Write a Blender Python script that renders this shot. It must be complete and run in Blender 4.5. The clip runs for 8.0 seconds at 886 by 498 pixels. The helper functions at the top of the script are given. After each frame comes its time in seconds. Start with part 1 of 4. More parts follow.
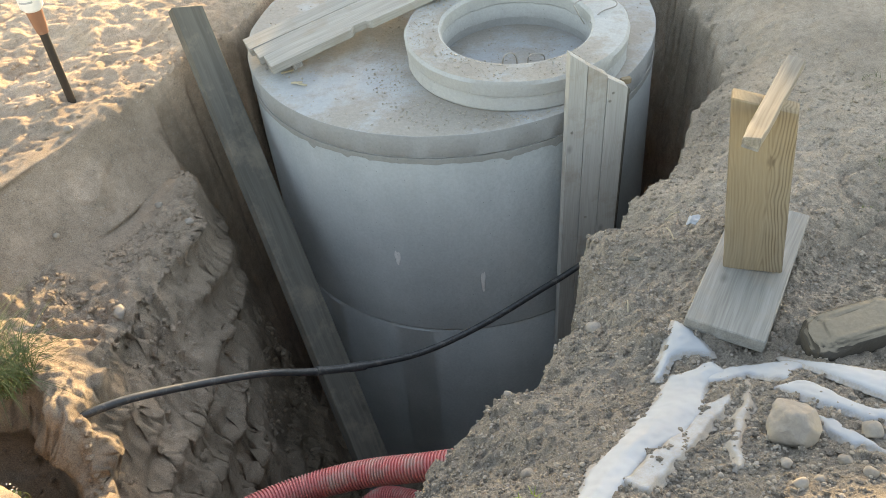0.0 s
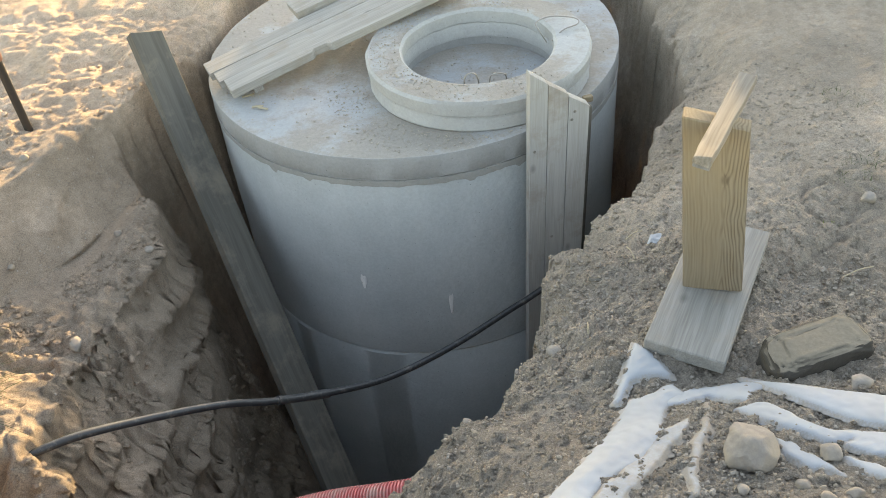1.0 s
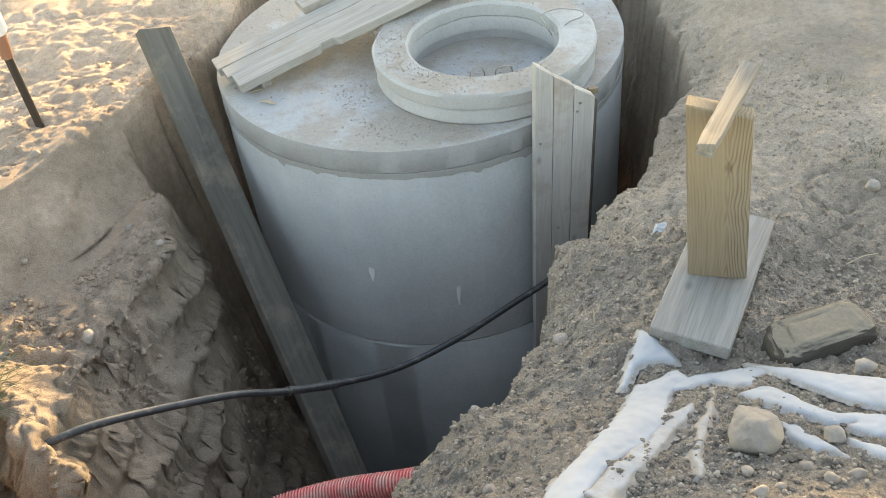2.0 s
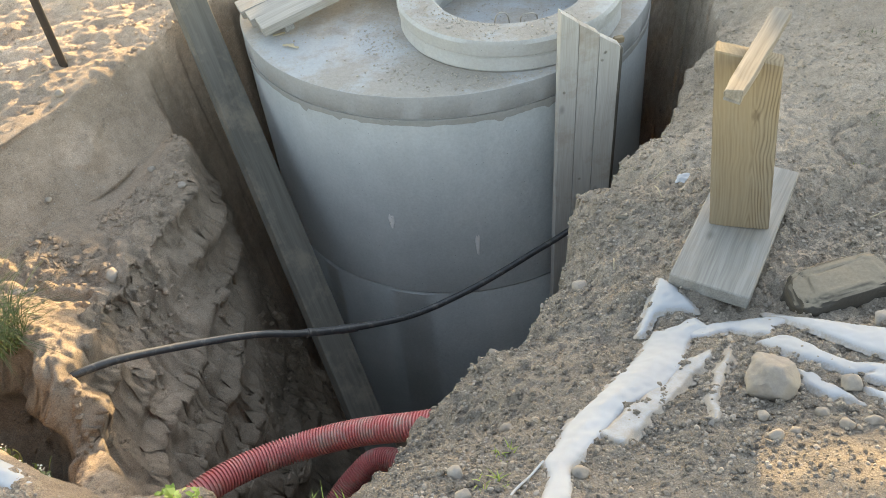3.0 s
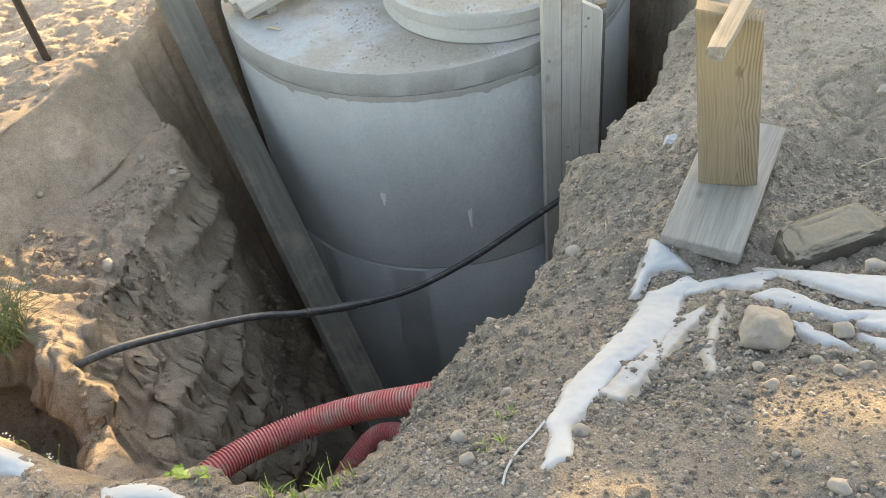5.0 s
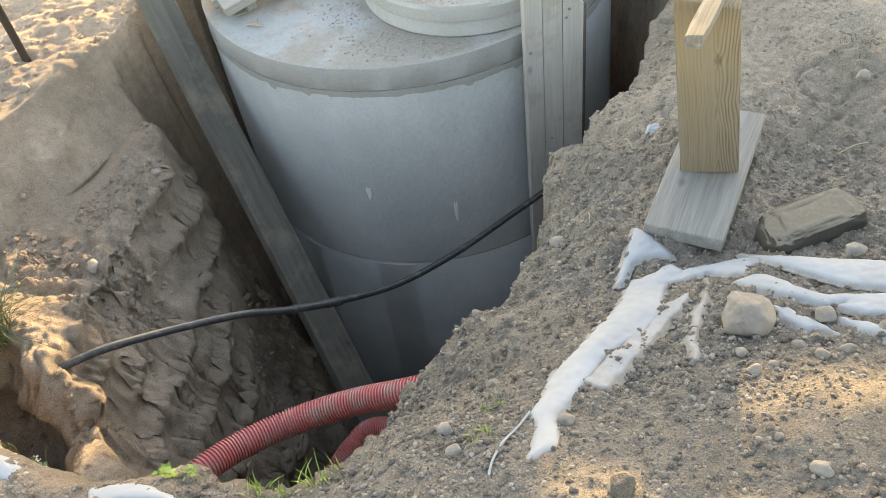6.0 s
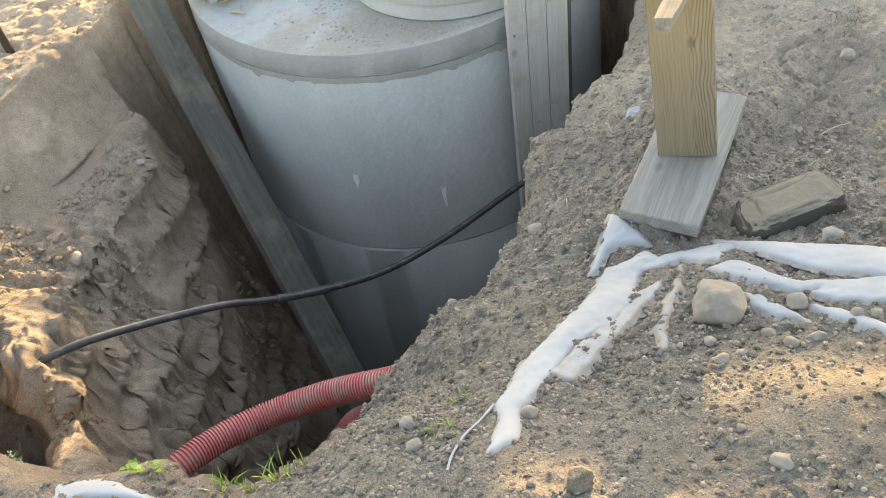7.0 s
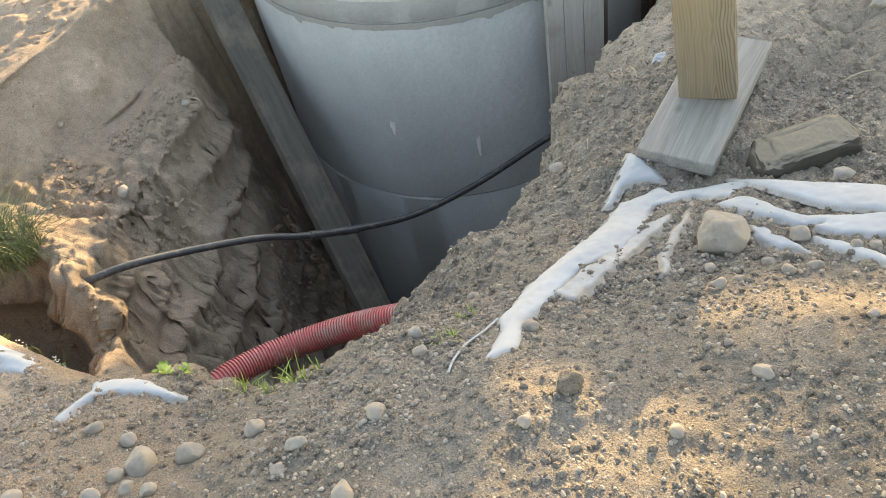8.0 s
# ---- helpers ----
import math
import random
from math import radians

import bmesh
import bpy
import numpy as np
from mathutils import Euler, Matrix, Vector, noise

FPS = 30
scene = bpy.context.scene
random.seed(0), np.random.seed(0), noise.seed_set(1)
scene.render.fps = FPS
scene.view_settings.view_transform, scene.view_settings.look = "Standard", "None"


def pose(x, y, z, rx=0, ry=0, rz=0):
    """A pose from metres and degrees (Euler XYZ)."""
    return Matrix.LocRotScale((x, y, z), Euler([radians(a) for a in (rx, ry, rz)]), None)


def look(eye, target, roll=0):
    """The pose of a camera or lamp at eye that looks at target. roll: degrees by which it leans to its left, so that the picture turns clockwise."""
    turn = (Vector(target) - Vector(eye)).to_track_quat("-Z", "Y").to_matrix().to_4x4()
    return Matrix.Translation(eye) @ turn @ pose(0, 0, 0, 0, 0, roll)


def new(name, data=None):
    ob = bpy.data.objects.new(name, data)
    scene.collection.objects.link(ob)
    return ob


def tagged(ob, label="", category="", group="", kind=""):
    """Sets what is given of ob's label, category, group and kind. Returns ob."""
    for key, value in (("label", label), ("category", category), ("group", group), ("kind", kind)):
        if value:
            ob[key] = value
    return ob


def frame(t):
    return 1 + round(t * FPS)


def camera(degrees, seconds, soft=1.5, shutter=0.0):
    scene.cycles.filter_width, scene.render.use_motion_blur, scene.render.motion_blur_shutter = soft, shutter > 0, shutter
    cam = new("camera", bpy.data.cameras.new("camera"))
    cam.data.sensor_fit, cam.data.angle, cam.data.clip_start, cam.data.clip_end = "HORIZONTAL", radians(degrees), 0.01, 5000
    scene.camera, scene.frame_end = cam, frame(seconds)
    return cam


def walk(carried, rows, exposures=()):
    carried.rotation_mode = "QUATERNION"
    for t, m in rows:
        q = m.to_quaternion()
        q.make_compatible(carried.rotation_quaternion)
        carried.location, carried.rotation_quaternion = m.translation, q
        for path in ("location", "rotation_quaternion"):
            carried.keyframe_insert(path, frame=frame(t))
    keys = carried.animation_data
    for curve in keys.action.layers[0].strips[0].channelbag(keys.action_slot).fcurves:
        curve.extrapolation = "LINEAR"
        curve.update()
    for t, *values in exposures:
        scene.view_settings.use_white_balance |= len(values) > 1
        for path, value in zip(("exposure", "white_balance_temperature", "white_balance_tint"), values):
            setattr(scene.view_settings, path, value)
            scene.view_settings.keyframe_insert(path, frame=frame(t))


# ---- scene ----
cam = camera(54.0, 8.0, soft=0.4)
PATH = [
    (0, (-0.096, -0.05, 1.497), (-0.117, 1.439, 0.162), -5.9),
    (0.5, (-0.037, -0.029, 1.49), (-0.026, 1.482, 0.179), -6.3),
    (1, (-0.02, -0.012, 1.479), (-0.004, 1.5, 0.171), -6.2),
    (1.2, (-0.015, -0.011, 1.481), (-0.012, 1.498, 0.169), -6.4),
    (2.3, (-0.031, -0.062, 1.483), (-0.035, 1.446, 0.17), -7.2),
    (2.5, (-0.038, -0.07, 1.47), (-0.055, 1.422, 0.138), -7.1),
    (3, (-0.037, -0.069, 1.466), (-0.087, 1.375, 0.084), -7.0),
    (3.5, (-0.019, -0.097, 1.49), (-0.067, 1.349, 0.109), -10.0),
    (4, (-0.01, -0.091, 1.474), (-0.052, 1.353, 0.091), -11.1),
    (4.5, (-0.037, -0.096, 1.467), (-0.083, 1.331, 0.067), -10.3),
    (4.7, (-0.037, -0.092, 1.465), (-0.086, 1.322, 0.051), -9.8),
    (5.8, (-0.025, -0.100, 1.465), (-0.052, 1.305, 0.042), -10.3),
    (6, (-0.023, -0.098, 1.464), (-0.046, 1.3, 0.034), -10.4),
    (6.5, (-0.009, -0.096, 1.462), (-0.029, 1.294, 0.024), -10.5),
    (7, (0.067, -0.081, 1.45), (0.011, 1.289, -0.005), -12.2),
    (7.5, (0.127, -0.065, 1.446), (-0.021, 1.266, -0.038), -13.0),
    (8, (0.126, -0.211, 1.439), (-0.054, 1.119, -0.044), -14.4),
]
EXPOSURE, KELVIN, TINT = 2.68, 9250, 17
METERING = ((0.0, 0.03), (0.5, -0.06), (1.0, 0.05), (2.5, 0.15), (3.5, 0.09), (4.5, 0.14), (6.0, 0.16), (7.0, 0.21), (7.5, 0.20), (8.0, 0.13))
walk(cam, [(t, look(eye, target, roll)) for t, eye, target, roll in PATH], [(t, EXPOSURE + stops, KELVIN, TINT) for t, stops in METERING])

# ---- sky and sun ----
SUN_AZ = math.atan2(0.32, 0.95)      # from +y towards +x
SUN_EL = radians(11.5)
world = bpy.data.worlds.new("world")
scene.world = world
world.use_nodes = True
wn = world.node_tree
wn.nodes.clear()
sky = wn.nodes.new("ShaderNodeTexSky")
sky.sky_type, sky.sun_disc = "NISHITA", False
sky.sun_elevation, sky.sun_rotation = SUN_EL, SUN_AZ
sky.air_density, sky.dust_density, sky.ozone_density = 1.0, 0.5, 1.0
bg = wn.nodes.new("ShaderNodeBackground")
bg.inputs["Strength"].default_value = 0.15
wo = wn.nodes.new("ShaderNodeOutputWorld")
wn.links.new(sky.outputs[0], bg.inputs["Color"])
wn.links.new(bg.outputs[0], wo.inputs["Surface"])
sun_dir = Vector((math.sin(SUN_AZ) * math.cos(SUN_EL), math.cos(SUN_AZ) * math.cos(SUN_EL), math.sin(SUN_EL)))
sun = new("sun", bpy.data.lights.new("sun", "SUN"))
sun.data.energy, sun.data.angle, sun.data.color = 2.1, radians(0.5), (1.0, 0.84, 0.52)
sun.matrix_world = look(sun_dir * 30, (0, 0, 0))


# ---- materials ----
def nodes(name):
    m = bpy.data.materials.new(name)
    m.use_nodes = True
    t = m.node_tree
    return m, t, t.nodes["Principled BSDF"]


def tex(t, kind, vec=None, **values):
    n = t.nodes.new(kind)
    for key, value in values.items():
        n.inputs[key].default_value = value
    if vec is not None:
        t.links.new(vec, n.inputs["Vector"])
    return n


def ramp(t, fac, stops):
    n = t.nodes.new("ShaderNodeValToRGB")
    e = n.color_ramp.elements
    while len(e) < len(stops):
        e.new(0.5)
    for el, (p, c) in zip(e, stops):
        el.position, el.color = p, (*c, 1) if len(c) == 3 else c
    t.links.new(fac, n.inputs["Fac"])
    return n.outputs["Color"]


def mixc(t, fac, a, b, mode="MIX"):
    n = t.nodes.new("ShaderNodeMix")
    n.data_type, n.blend_type = "RGBA", mode
    for sock, v in ((n.inputs[0], fac), (n.inputs[6], a), (n.inputs[7], b)):
        if isinstance(v, (int, float)):
            sock.default_value = v
        elif isinstance(v, tuple):
            sock.default_value = (*v, 1)
        else:
            t.links.new(v, sock)
    return n.outputs[2]


def bump(t, bsdf, height, strength, distance, after=None):
    n = t.nodes.new("ShaderNodeBump")
    n.inputs["Strength"].default_value, n.inputs["Distance"].default_value = strength, distance
    t.links.new(height, n.inputs["Height"])
    if after is not None:
        t.links.new(after.outputs[0], n.inputs["Normal"])
    t.links.new(n.outputs[0], bsdf.inputs["Normal"])
    return n


def coord(t, scale=(1, 1, 1), which="Object"):
    tc = t.nodes.new("ShaderNodeTexCoord")
    mp = t.nodes.new("ShaderNodeMapping")
    mp.inputs["Scale"].default_value = scale
    t.links.new(tc.outputs[which], mp.inputs["Vector"])
    return mp.outputs[0]


def mat_soil(name, dark, mid, light, rough=0.95):
    """Sandy soil: broad stains, clod-size mottling, small stones of many tints, single grains."""
    m, t, b = nodes(name)
    v = coord(t)
    broad = tex(t, "ShaderNodeTexNoise", v, Scale=2.2, Detail=5.0, Roughness=0.6)
    clod = tex(t, "ShaderNodeTexNoise", v, Scale=30.0, Detail=7.0, Roughness=0.72)
    grain = tex(t, "ShaderNodeTexNoise", v, Scale=260.0, Detail=3.0, Roughness=0.7)
    c = ramp(t, broad.outputs["Fac"], [(0.3, dark), (0.55, mid), (0.75, light)])
    # browner subsoil, brightened to offset weak light, where the slope is dug open; paler wind-dried sand beyond the
    # bank
    sx = t.nodes.new("ShaderNodeSeparateXYZ")
    t.links.new(v, sx.inputs[0])

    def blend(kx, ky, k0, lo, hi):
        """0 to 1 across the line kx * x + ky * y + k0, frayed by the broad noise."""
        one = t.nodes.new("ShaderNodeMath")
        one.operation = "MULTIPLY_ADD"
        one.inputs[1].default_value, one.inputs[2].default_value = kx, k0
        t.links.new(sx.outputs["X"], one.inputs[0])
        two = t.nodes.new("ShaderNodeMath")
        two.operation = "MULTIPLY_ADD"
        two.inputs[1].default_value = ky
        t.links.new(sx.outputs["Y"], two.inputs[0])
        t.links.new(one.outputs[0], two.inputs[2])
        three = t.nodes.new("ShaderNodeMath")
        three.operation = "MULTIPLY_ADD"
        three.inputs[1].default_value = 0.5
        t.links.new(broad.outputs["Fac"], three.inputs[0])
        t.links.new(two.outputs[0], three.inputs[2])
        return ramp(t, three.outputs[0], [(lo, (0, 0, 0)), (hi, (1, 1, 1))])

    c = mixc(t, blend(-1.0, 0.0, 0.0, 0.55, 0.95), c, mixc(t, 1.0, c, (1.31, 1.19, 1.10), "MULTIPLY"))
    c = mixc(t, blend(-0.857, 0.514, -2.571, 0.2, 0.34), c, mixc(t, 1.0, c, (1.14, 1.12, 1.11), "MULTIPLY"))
    # trodden sand on the far bank, paled further to offset missing light
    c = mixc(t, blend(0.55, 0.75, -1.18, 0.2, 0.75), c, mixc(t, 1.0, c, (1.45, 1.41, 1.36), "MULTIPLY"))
    # near bank darkened, with missing shade put into the soil colour
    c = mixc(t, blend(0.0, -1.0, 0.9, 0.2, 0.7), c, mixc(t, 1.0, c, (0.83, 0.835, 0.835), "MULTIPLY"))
    c = mixc(t, 0.5, c, ramp(t, clod.outputs["Fac"], [(0.3, (0.52, 0.5, 0.48)), (0.62, (1.05, 1.05, 1.05))]), "MULTIPLY")
    c = mixc(t, 0.7, c, ramp(t, grain.outputs["Fac"], [(0.32, (0.48, 0.47, 0.46)), (0.64, (1.18, 1.16, 1.14))]), "MULTIPLY")
    shift = t.nodes.new("ShaderNodeVectorMath")
    shift.operation = "MULTIPLY_ADD"
    shift.inputs[1].default_value = (0.016, 0.016, 0.016)
    t.links.new(clod.outputs["Color"], shift.inputs[0])
    t.links.new(v, shift.inputs[2])
    after = None
    for size, share, depth in ((95.0, 0.84, 0.006), (210.0, 0.74, 0.003)):
        cell = tex(t, "ShaderNodeTexVoronoi", shift.outputs[0], Scale=size)
        pick = t.nodes.new("ShaderNodeSeparateColor")
        t.links.new(cell.outputs["Color"], pick.inputs[0])
        chosen = ramp(t, pick.outputs[0], [(share, (0, 0, 0)), (share + 0.02, (1, 1, 1))])
        dome = mixc(t, 1.0, chosen, ramp(t, cell.outputs["Distance"], [(0.12, (1, 1, 1)), (0.42, (0, 0, 0))]), "MULTIPLY")
        tint = ramp(t, pick.outputs[1], [(0.0, (0.17, 0.145, 0.12)), (0.5, (0.34, 0.3, 0.255)), (1.0, (0.5, 0.455, 0.4))])
        c = mixc(t, mixc(t, 1.0, dome, (0.8, 0.8, 0.8), "MULTIPLY"), c, tint)
        after = bump(t, b, dome, 0.8, depth, after)
    t.links.new(c, b.inputs["Base Color"])
    b.inputs["Roughness"].default_value = rough
    b.inputs["Specular IOR Level"].default_value = 0.15
    n1 = bump(t, b, clod.outputs["Fac"], 0.55, 0.02, after)
    bump(t, b, grain.outputs["Fac"], 1.0, 0.005, n1)
    return m


def mat_stone(name, a, c2):
    m, t, b = nodes(name)
    v = coord(t)
    info = t.nodes.new("ShaderNodeNewGeometry")
    oi = t.nodes.new("ShaderNodeObjectInfo")
    n = tex(t, "ShaderNodeTexNoise", v, Scale=60.0, Detail=5.0, Roughness=0.65)
    big = tex(t, "ShaderNodeTexNoise", v, Scale=9.0, Detail=3.0)
    c = mixc(t, info.outputs["Random Per Island"], a, c2)
    c = mixc(t, 0.5, c, ramp(t, oi.outputs["Random"], [(0.0, (0.7, 0.68, 0.66)), (0.5, (1.0, 0.94, 0.86)), (1.0, (0.9, 0.95, 1.02))]), "MULTIPLY")
    c = mixc(t, 0.6, c, ramp(t, n.outputs["Fac"], [(0.3, (0.6, 0.6, 0.6)), (0.7, (1.1, 1.1, 1.1))]), "MULTIPLY")
    c = mixc(t, ramp(t, big.outputs["Fac"], [(0.45, (0, 0, 0)), (0.62, (0.6, 0.6, 0.6))]), c, (0.36, 0.29, 0.21))
    t.links.new(c, b.inputs["Base Color"])
    b.inputs["Roughness"].default_value = 0.85
    bump(t, b, n.outputs["Fac"], 0.5, 0.004)
    return m


def mat_concrete(name, base, dust=0.0, dust_scale=2.5, pale=(0.47, 0.415, 0.35)):
    m, t, b = nodes(name)
    v = coord(t)
    stain = tex(t, "ShaderNodeTexNoise", v, Scale=1.7, Detail=6.0, Roughness=0.6)
    streak = tex(t, "ShaderNodeTexNoise", coord(t, (9, 9, 0.9)), Scale=1.0, Detail=5.0, Roughness=0.6)
    fine = tex(t, "ShaderNodeTexNoise", v, Scale=95.0, Detail=4.0, Roughness=0.7)
    pores = tex(t, "ShaderNodeTexVoronoi", v, Scale=34.0)
    c = ramp(t, stain.outputs["Fac"], [(0.3, tuple(0.82 * k for k in base)), (0.7, tuple(1.12 * k for k in base))])
    c = mixc(t, 0.2, c, ramp(t, streak.outputs["Fac"], [(0.35, (0.78, 0.79, 0.8)), (0.65, (1.08, 1.07, 1.06))]), "MULTIPLY")
    c = mixc(t, 0.5, c, ramp(t, fine.outputs["Fac"], [(0.3, (0.8, 0.8, 0.8)), (0.7, (1.1, 1.1, 1.1))]), "MULTIPLY")
    hole = ramp(t, pores.outputs["Distance"], [(0.035, (0.8, 0.8, 0.8)), (0.075, (0, 0, 0))])
    c = mixc(t, hole, c, tuple(0.4 * k for k in base))
    if dust:
        dn = tex(t, "ShaderNodeTexNoise", v, Scale=dust_scale, Detail=7.0, Roughness=0.65)
        f = ramp(t, dn.outputs["Fac"], [(0.62 - dust * 0.35, (0, 0, 0)), (0.74 - dust * 0.35, (0.85, 0.85, 0.85))])
        geo = t.nodes.new("ShaderNodeNewGeometry")
        sep = t.nodes.new("ShaderNodeSeparateXYZ")
        t.links.new(geo.outputs["Normal"], sep.inputs[0])
        f = mixc(t, 1.0, f, ramp(t, sep.outputs["Z"], [(0.75, (0, 0, 0)), (0.95, (1, 1, 1))]), "MULTIPLY")
        c = mixc(t, f, c, mixc(t, fine.outputs["Fac"], tuple(0.53 * k for k in pale), pale))
    t.links.new(c, b.inputs["Base Color"])
    b.inputs["Roughness"].default_value = 0.82
    b.inputs["Specular IOR Level"].default_value = 0.3
    n1 = bump(t, b, fine.outputs["Fac"], 0.35, 0.004)
    bump(t, b, pores.outputs["Distance"], 0.12, 0.01, n1)
    return m


def mat_wood(name, dark, light, rings=1.0, dirt=0.3):
    """Sawn softwood with the grain along local x."""
    m, t, b = nodes(name)
    oi = t.nodes.new("ShaderNodeObjectInfo")
    base = coord(t, (1, 1, 1))
    off = t.nodes.new("ShaderNodeVectorMath")
    off.operation = "ADD"
    cmb = t.nodes.new("ShaderNodeCombineXYZ")
    mul = t.nodes.new("ShaderNodeMath")
    mul.operation = "MULTIPLY"
    mul.inputs[1].default_value = 7.0
    t.links.new(oi.outputs["Random"], mul.inputs[0])
    t.links.new(mul.outputs[0], cmb.inputs[0])
    t.links.new(base, off.inputs[0])
    t.links.new(cmb.outputs[0], off.inputs[1])
    warp = tex(t, "ShaderNodeTexNoise", off.outputs[0], Scale=3.0, Detail=2.0)
    mp = t.nodes.new("ShaderNodeMapping")
    mp.inputs["Scale"].default_value = (1.6, 34.0, 34.0)
    add = t.nodes.new("ShaderNodeVectorMath")
    add.operation = "MULTIPLY_ADD"
    add.inputs[1].default_value = (0.02, 0.03, 0.02)
    t.links.new(warp.outputs["Color"], add.inputs[0])
    t.links.new(off.outputs[0], add.inputs[2])
    t.links.new(add.outputs[0], mp.inputs["Vector"])
    g1 = tex(t, "ShaderNodeTexNoise", mp.outputs[0], Scale=1.3, Detail=4.0, Roughness=0.6)
    mp2 = t.nodes.new("ShaderNodeMapping")
    mp2.inputs["Scale"].default_value = (6.0, 260.0, 260.0)
    t.links.new(add.outputs[0], mp2.inputs["Vector"])
    g2 = tex(t, "ShaderNodeTexNoise", mp2.outputs[0], Scale=1.0, Detail=3.0)
    c = ramp(t, g1.outputs["Fac"], [(0.36, dark), (0.5, tuple((p + q) / 2 for p, q in zip(dark, light))), (0.62, light)])
    c = mixc(t, 0.5 * rings, c, ramp(t, g2.outputs["Fac"], [(0.35, (0.6, 0.58, 0.55)), (0.6, (1.08, 1.06, 1.04))]), "MULTIPLY")
    mp3 = t.nodes.new("ShaderNodeMapping")
    mp3.inputs["Scale"].default_value = (5.0, 9.0, 9.0)
    t.links.new(off.outputs[0], mp3.inputs["Vector"])
    kn = tex(t, "ShaderNodeTexVoronoi", mp3.outputs[0], Scale=1.0)
    c = mixc(t, ramp(t, kn.outputs["Distance"], [(0.03, (0.5, 0.5, 0.5)), (0.12, (0, 0, 0))]), c, tuple(0.35 * k for k in dark))
    dn = tex(t, "ShaderNodeTexNoise", off.outputs[0], Scale=7.0, Detail=6.0, Roughness=0.7)
    c = mixc(t, ramp(t, dn.outputs["Fac"], [(0.5, (0, 0, 0)), (0.75, (dirt * 2, dirt * 2, dirt * 2))]), c, (0.27, 0.22, 0.17))
    t.links.new(c, b.inputs["Base Color"])
    b.inputs["Roughness"].default_value = 0.8
    b.inputs["Specular IOR Level"].default_value = 0.25
    n1 = bump(t, b, g1.outputs["Fac"], 0.12, 0.003)
    bump(t, b, g2.outputs["Fac"], 0.4, 0.0015, n1)
    return m


def mat_pine(name, dark, light):
    """A flat-sawn pine board along local x: arched growth rings round one side, a knot, grey weathering."""
    m, t, b = nodes(name)
    v = coord(t)
    sep = t.nodes.new("ShaderNodeSeparateXYZ")
    t.links.new(v, sep.inputs[0])

    def calc(op, p, q=0.0, r=0.5):
        n = t.nodes.new("ShaderNodeMath")
        n.operation = op
        for sock, w in zip(n.inputs, (p, q, r)):
            if isinstance(w, (int, float)):
                sock.default_value = w
            else:
                t.links.new(w, sock)
        return n.outputs[0]

    warp = tex(t, "ShaderNodeTexNoise", coord(t, (4, 13, 13)), Scale=1.0, Detail=2.0)
    across = calc("ADD", sep.outputs["Y"], 0.022)
    knot = calc("ADD", calc("POWER", calc("MULTIPLY", calc("SUBTRACT", sep.outputs["X"], 0.33), 0.55), 2.0), calc("POWER", across, 2.0))
    swell = calc("MULTIPLY", calc("DIVIDE", 0.00012, calc("ADD", knot, 0.00012)), 0.014)
    arch = calc("MULTIPLY", calc("ABSOLUTE", calc("SUBTRACT", sep.outputs["X"], 0.22)), 0.055)
    field = calc("ADD", calc("SUBTRACT", calc("ABSOLUTE", across), arch), calc("ADD", swell, calc("MULTIPLY", warp.outputs["Fac"], 0.05)))
    ring = calc("SINE", calc("MULTIPLY", field, 780.0))
    fine = tex(t, "ShaderNodeTexNoise", coord(t, (7, 300, 300)), Scale=1.0, Detail=3.0)
    blotch = tex(t, "ShaderNodeTexNoise", coord(t, (3, 9, 9)), Scale=1.0, Detail=5.0, Roughness=0.65)
    c = mixc(t, ramp(t, calc("MULTIPLY_ADD", ring, 0.5), [(0.0, (0, 0, 0)), (0.75, (1, 1, 1))]), dark, light)
    side = ramp(t, calc("MULTIPLY_ADD", across, 10.0), [(0.3, (0.1, 0.1, 0.1)), (0.62, (0.8, 0.8, 0.8))])
    c = mixc(t, side, c, light)
    c = mixc(t, 0.4, c, ramp(t, fine.outputs["Fac"], [(0.35, (0.65, 0.63, 0.6)), (0.6, (1.06, 1.05, 1.04))]), "MULTIPLY")
    c = mixc(t, ramp(t, blotch.outputs["Fac"], [(0.45, (0, 0, 0)), (0.75, (0.55, 0.55, 0.55))]), c, (0.25, 0.215, 0.165))
    c = mixc(t, ramp(t, calc("MULTIPLY", knot, 4000.0), [(0.08, (0.4, 0.4, 0.4)), (0.4, (0, 0, 0))]), c, tuple(0.45 * k for k in dark))
    t.links.new(c, b.inputs["Base Color"])
    b.inputs["Roughness"].default_value = 0.75
    b.inputs["Specular IOR Level"].default_value = 0.25
    bump(t, b, fine.outputs["Fac"], 0.3, 0.0012, bump(t, b, ring, 0.06, 0.001))
    return m


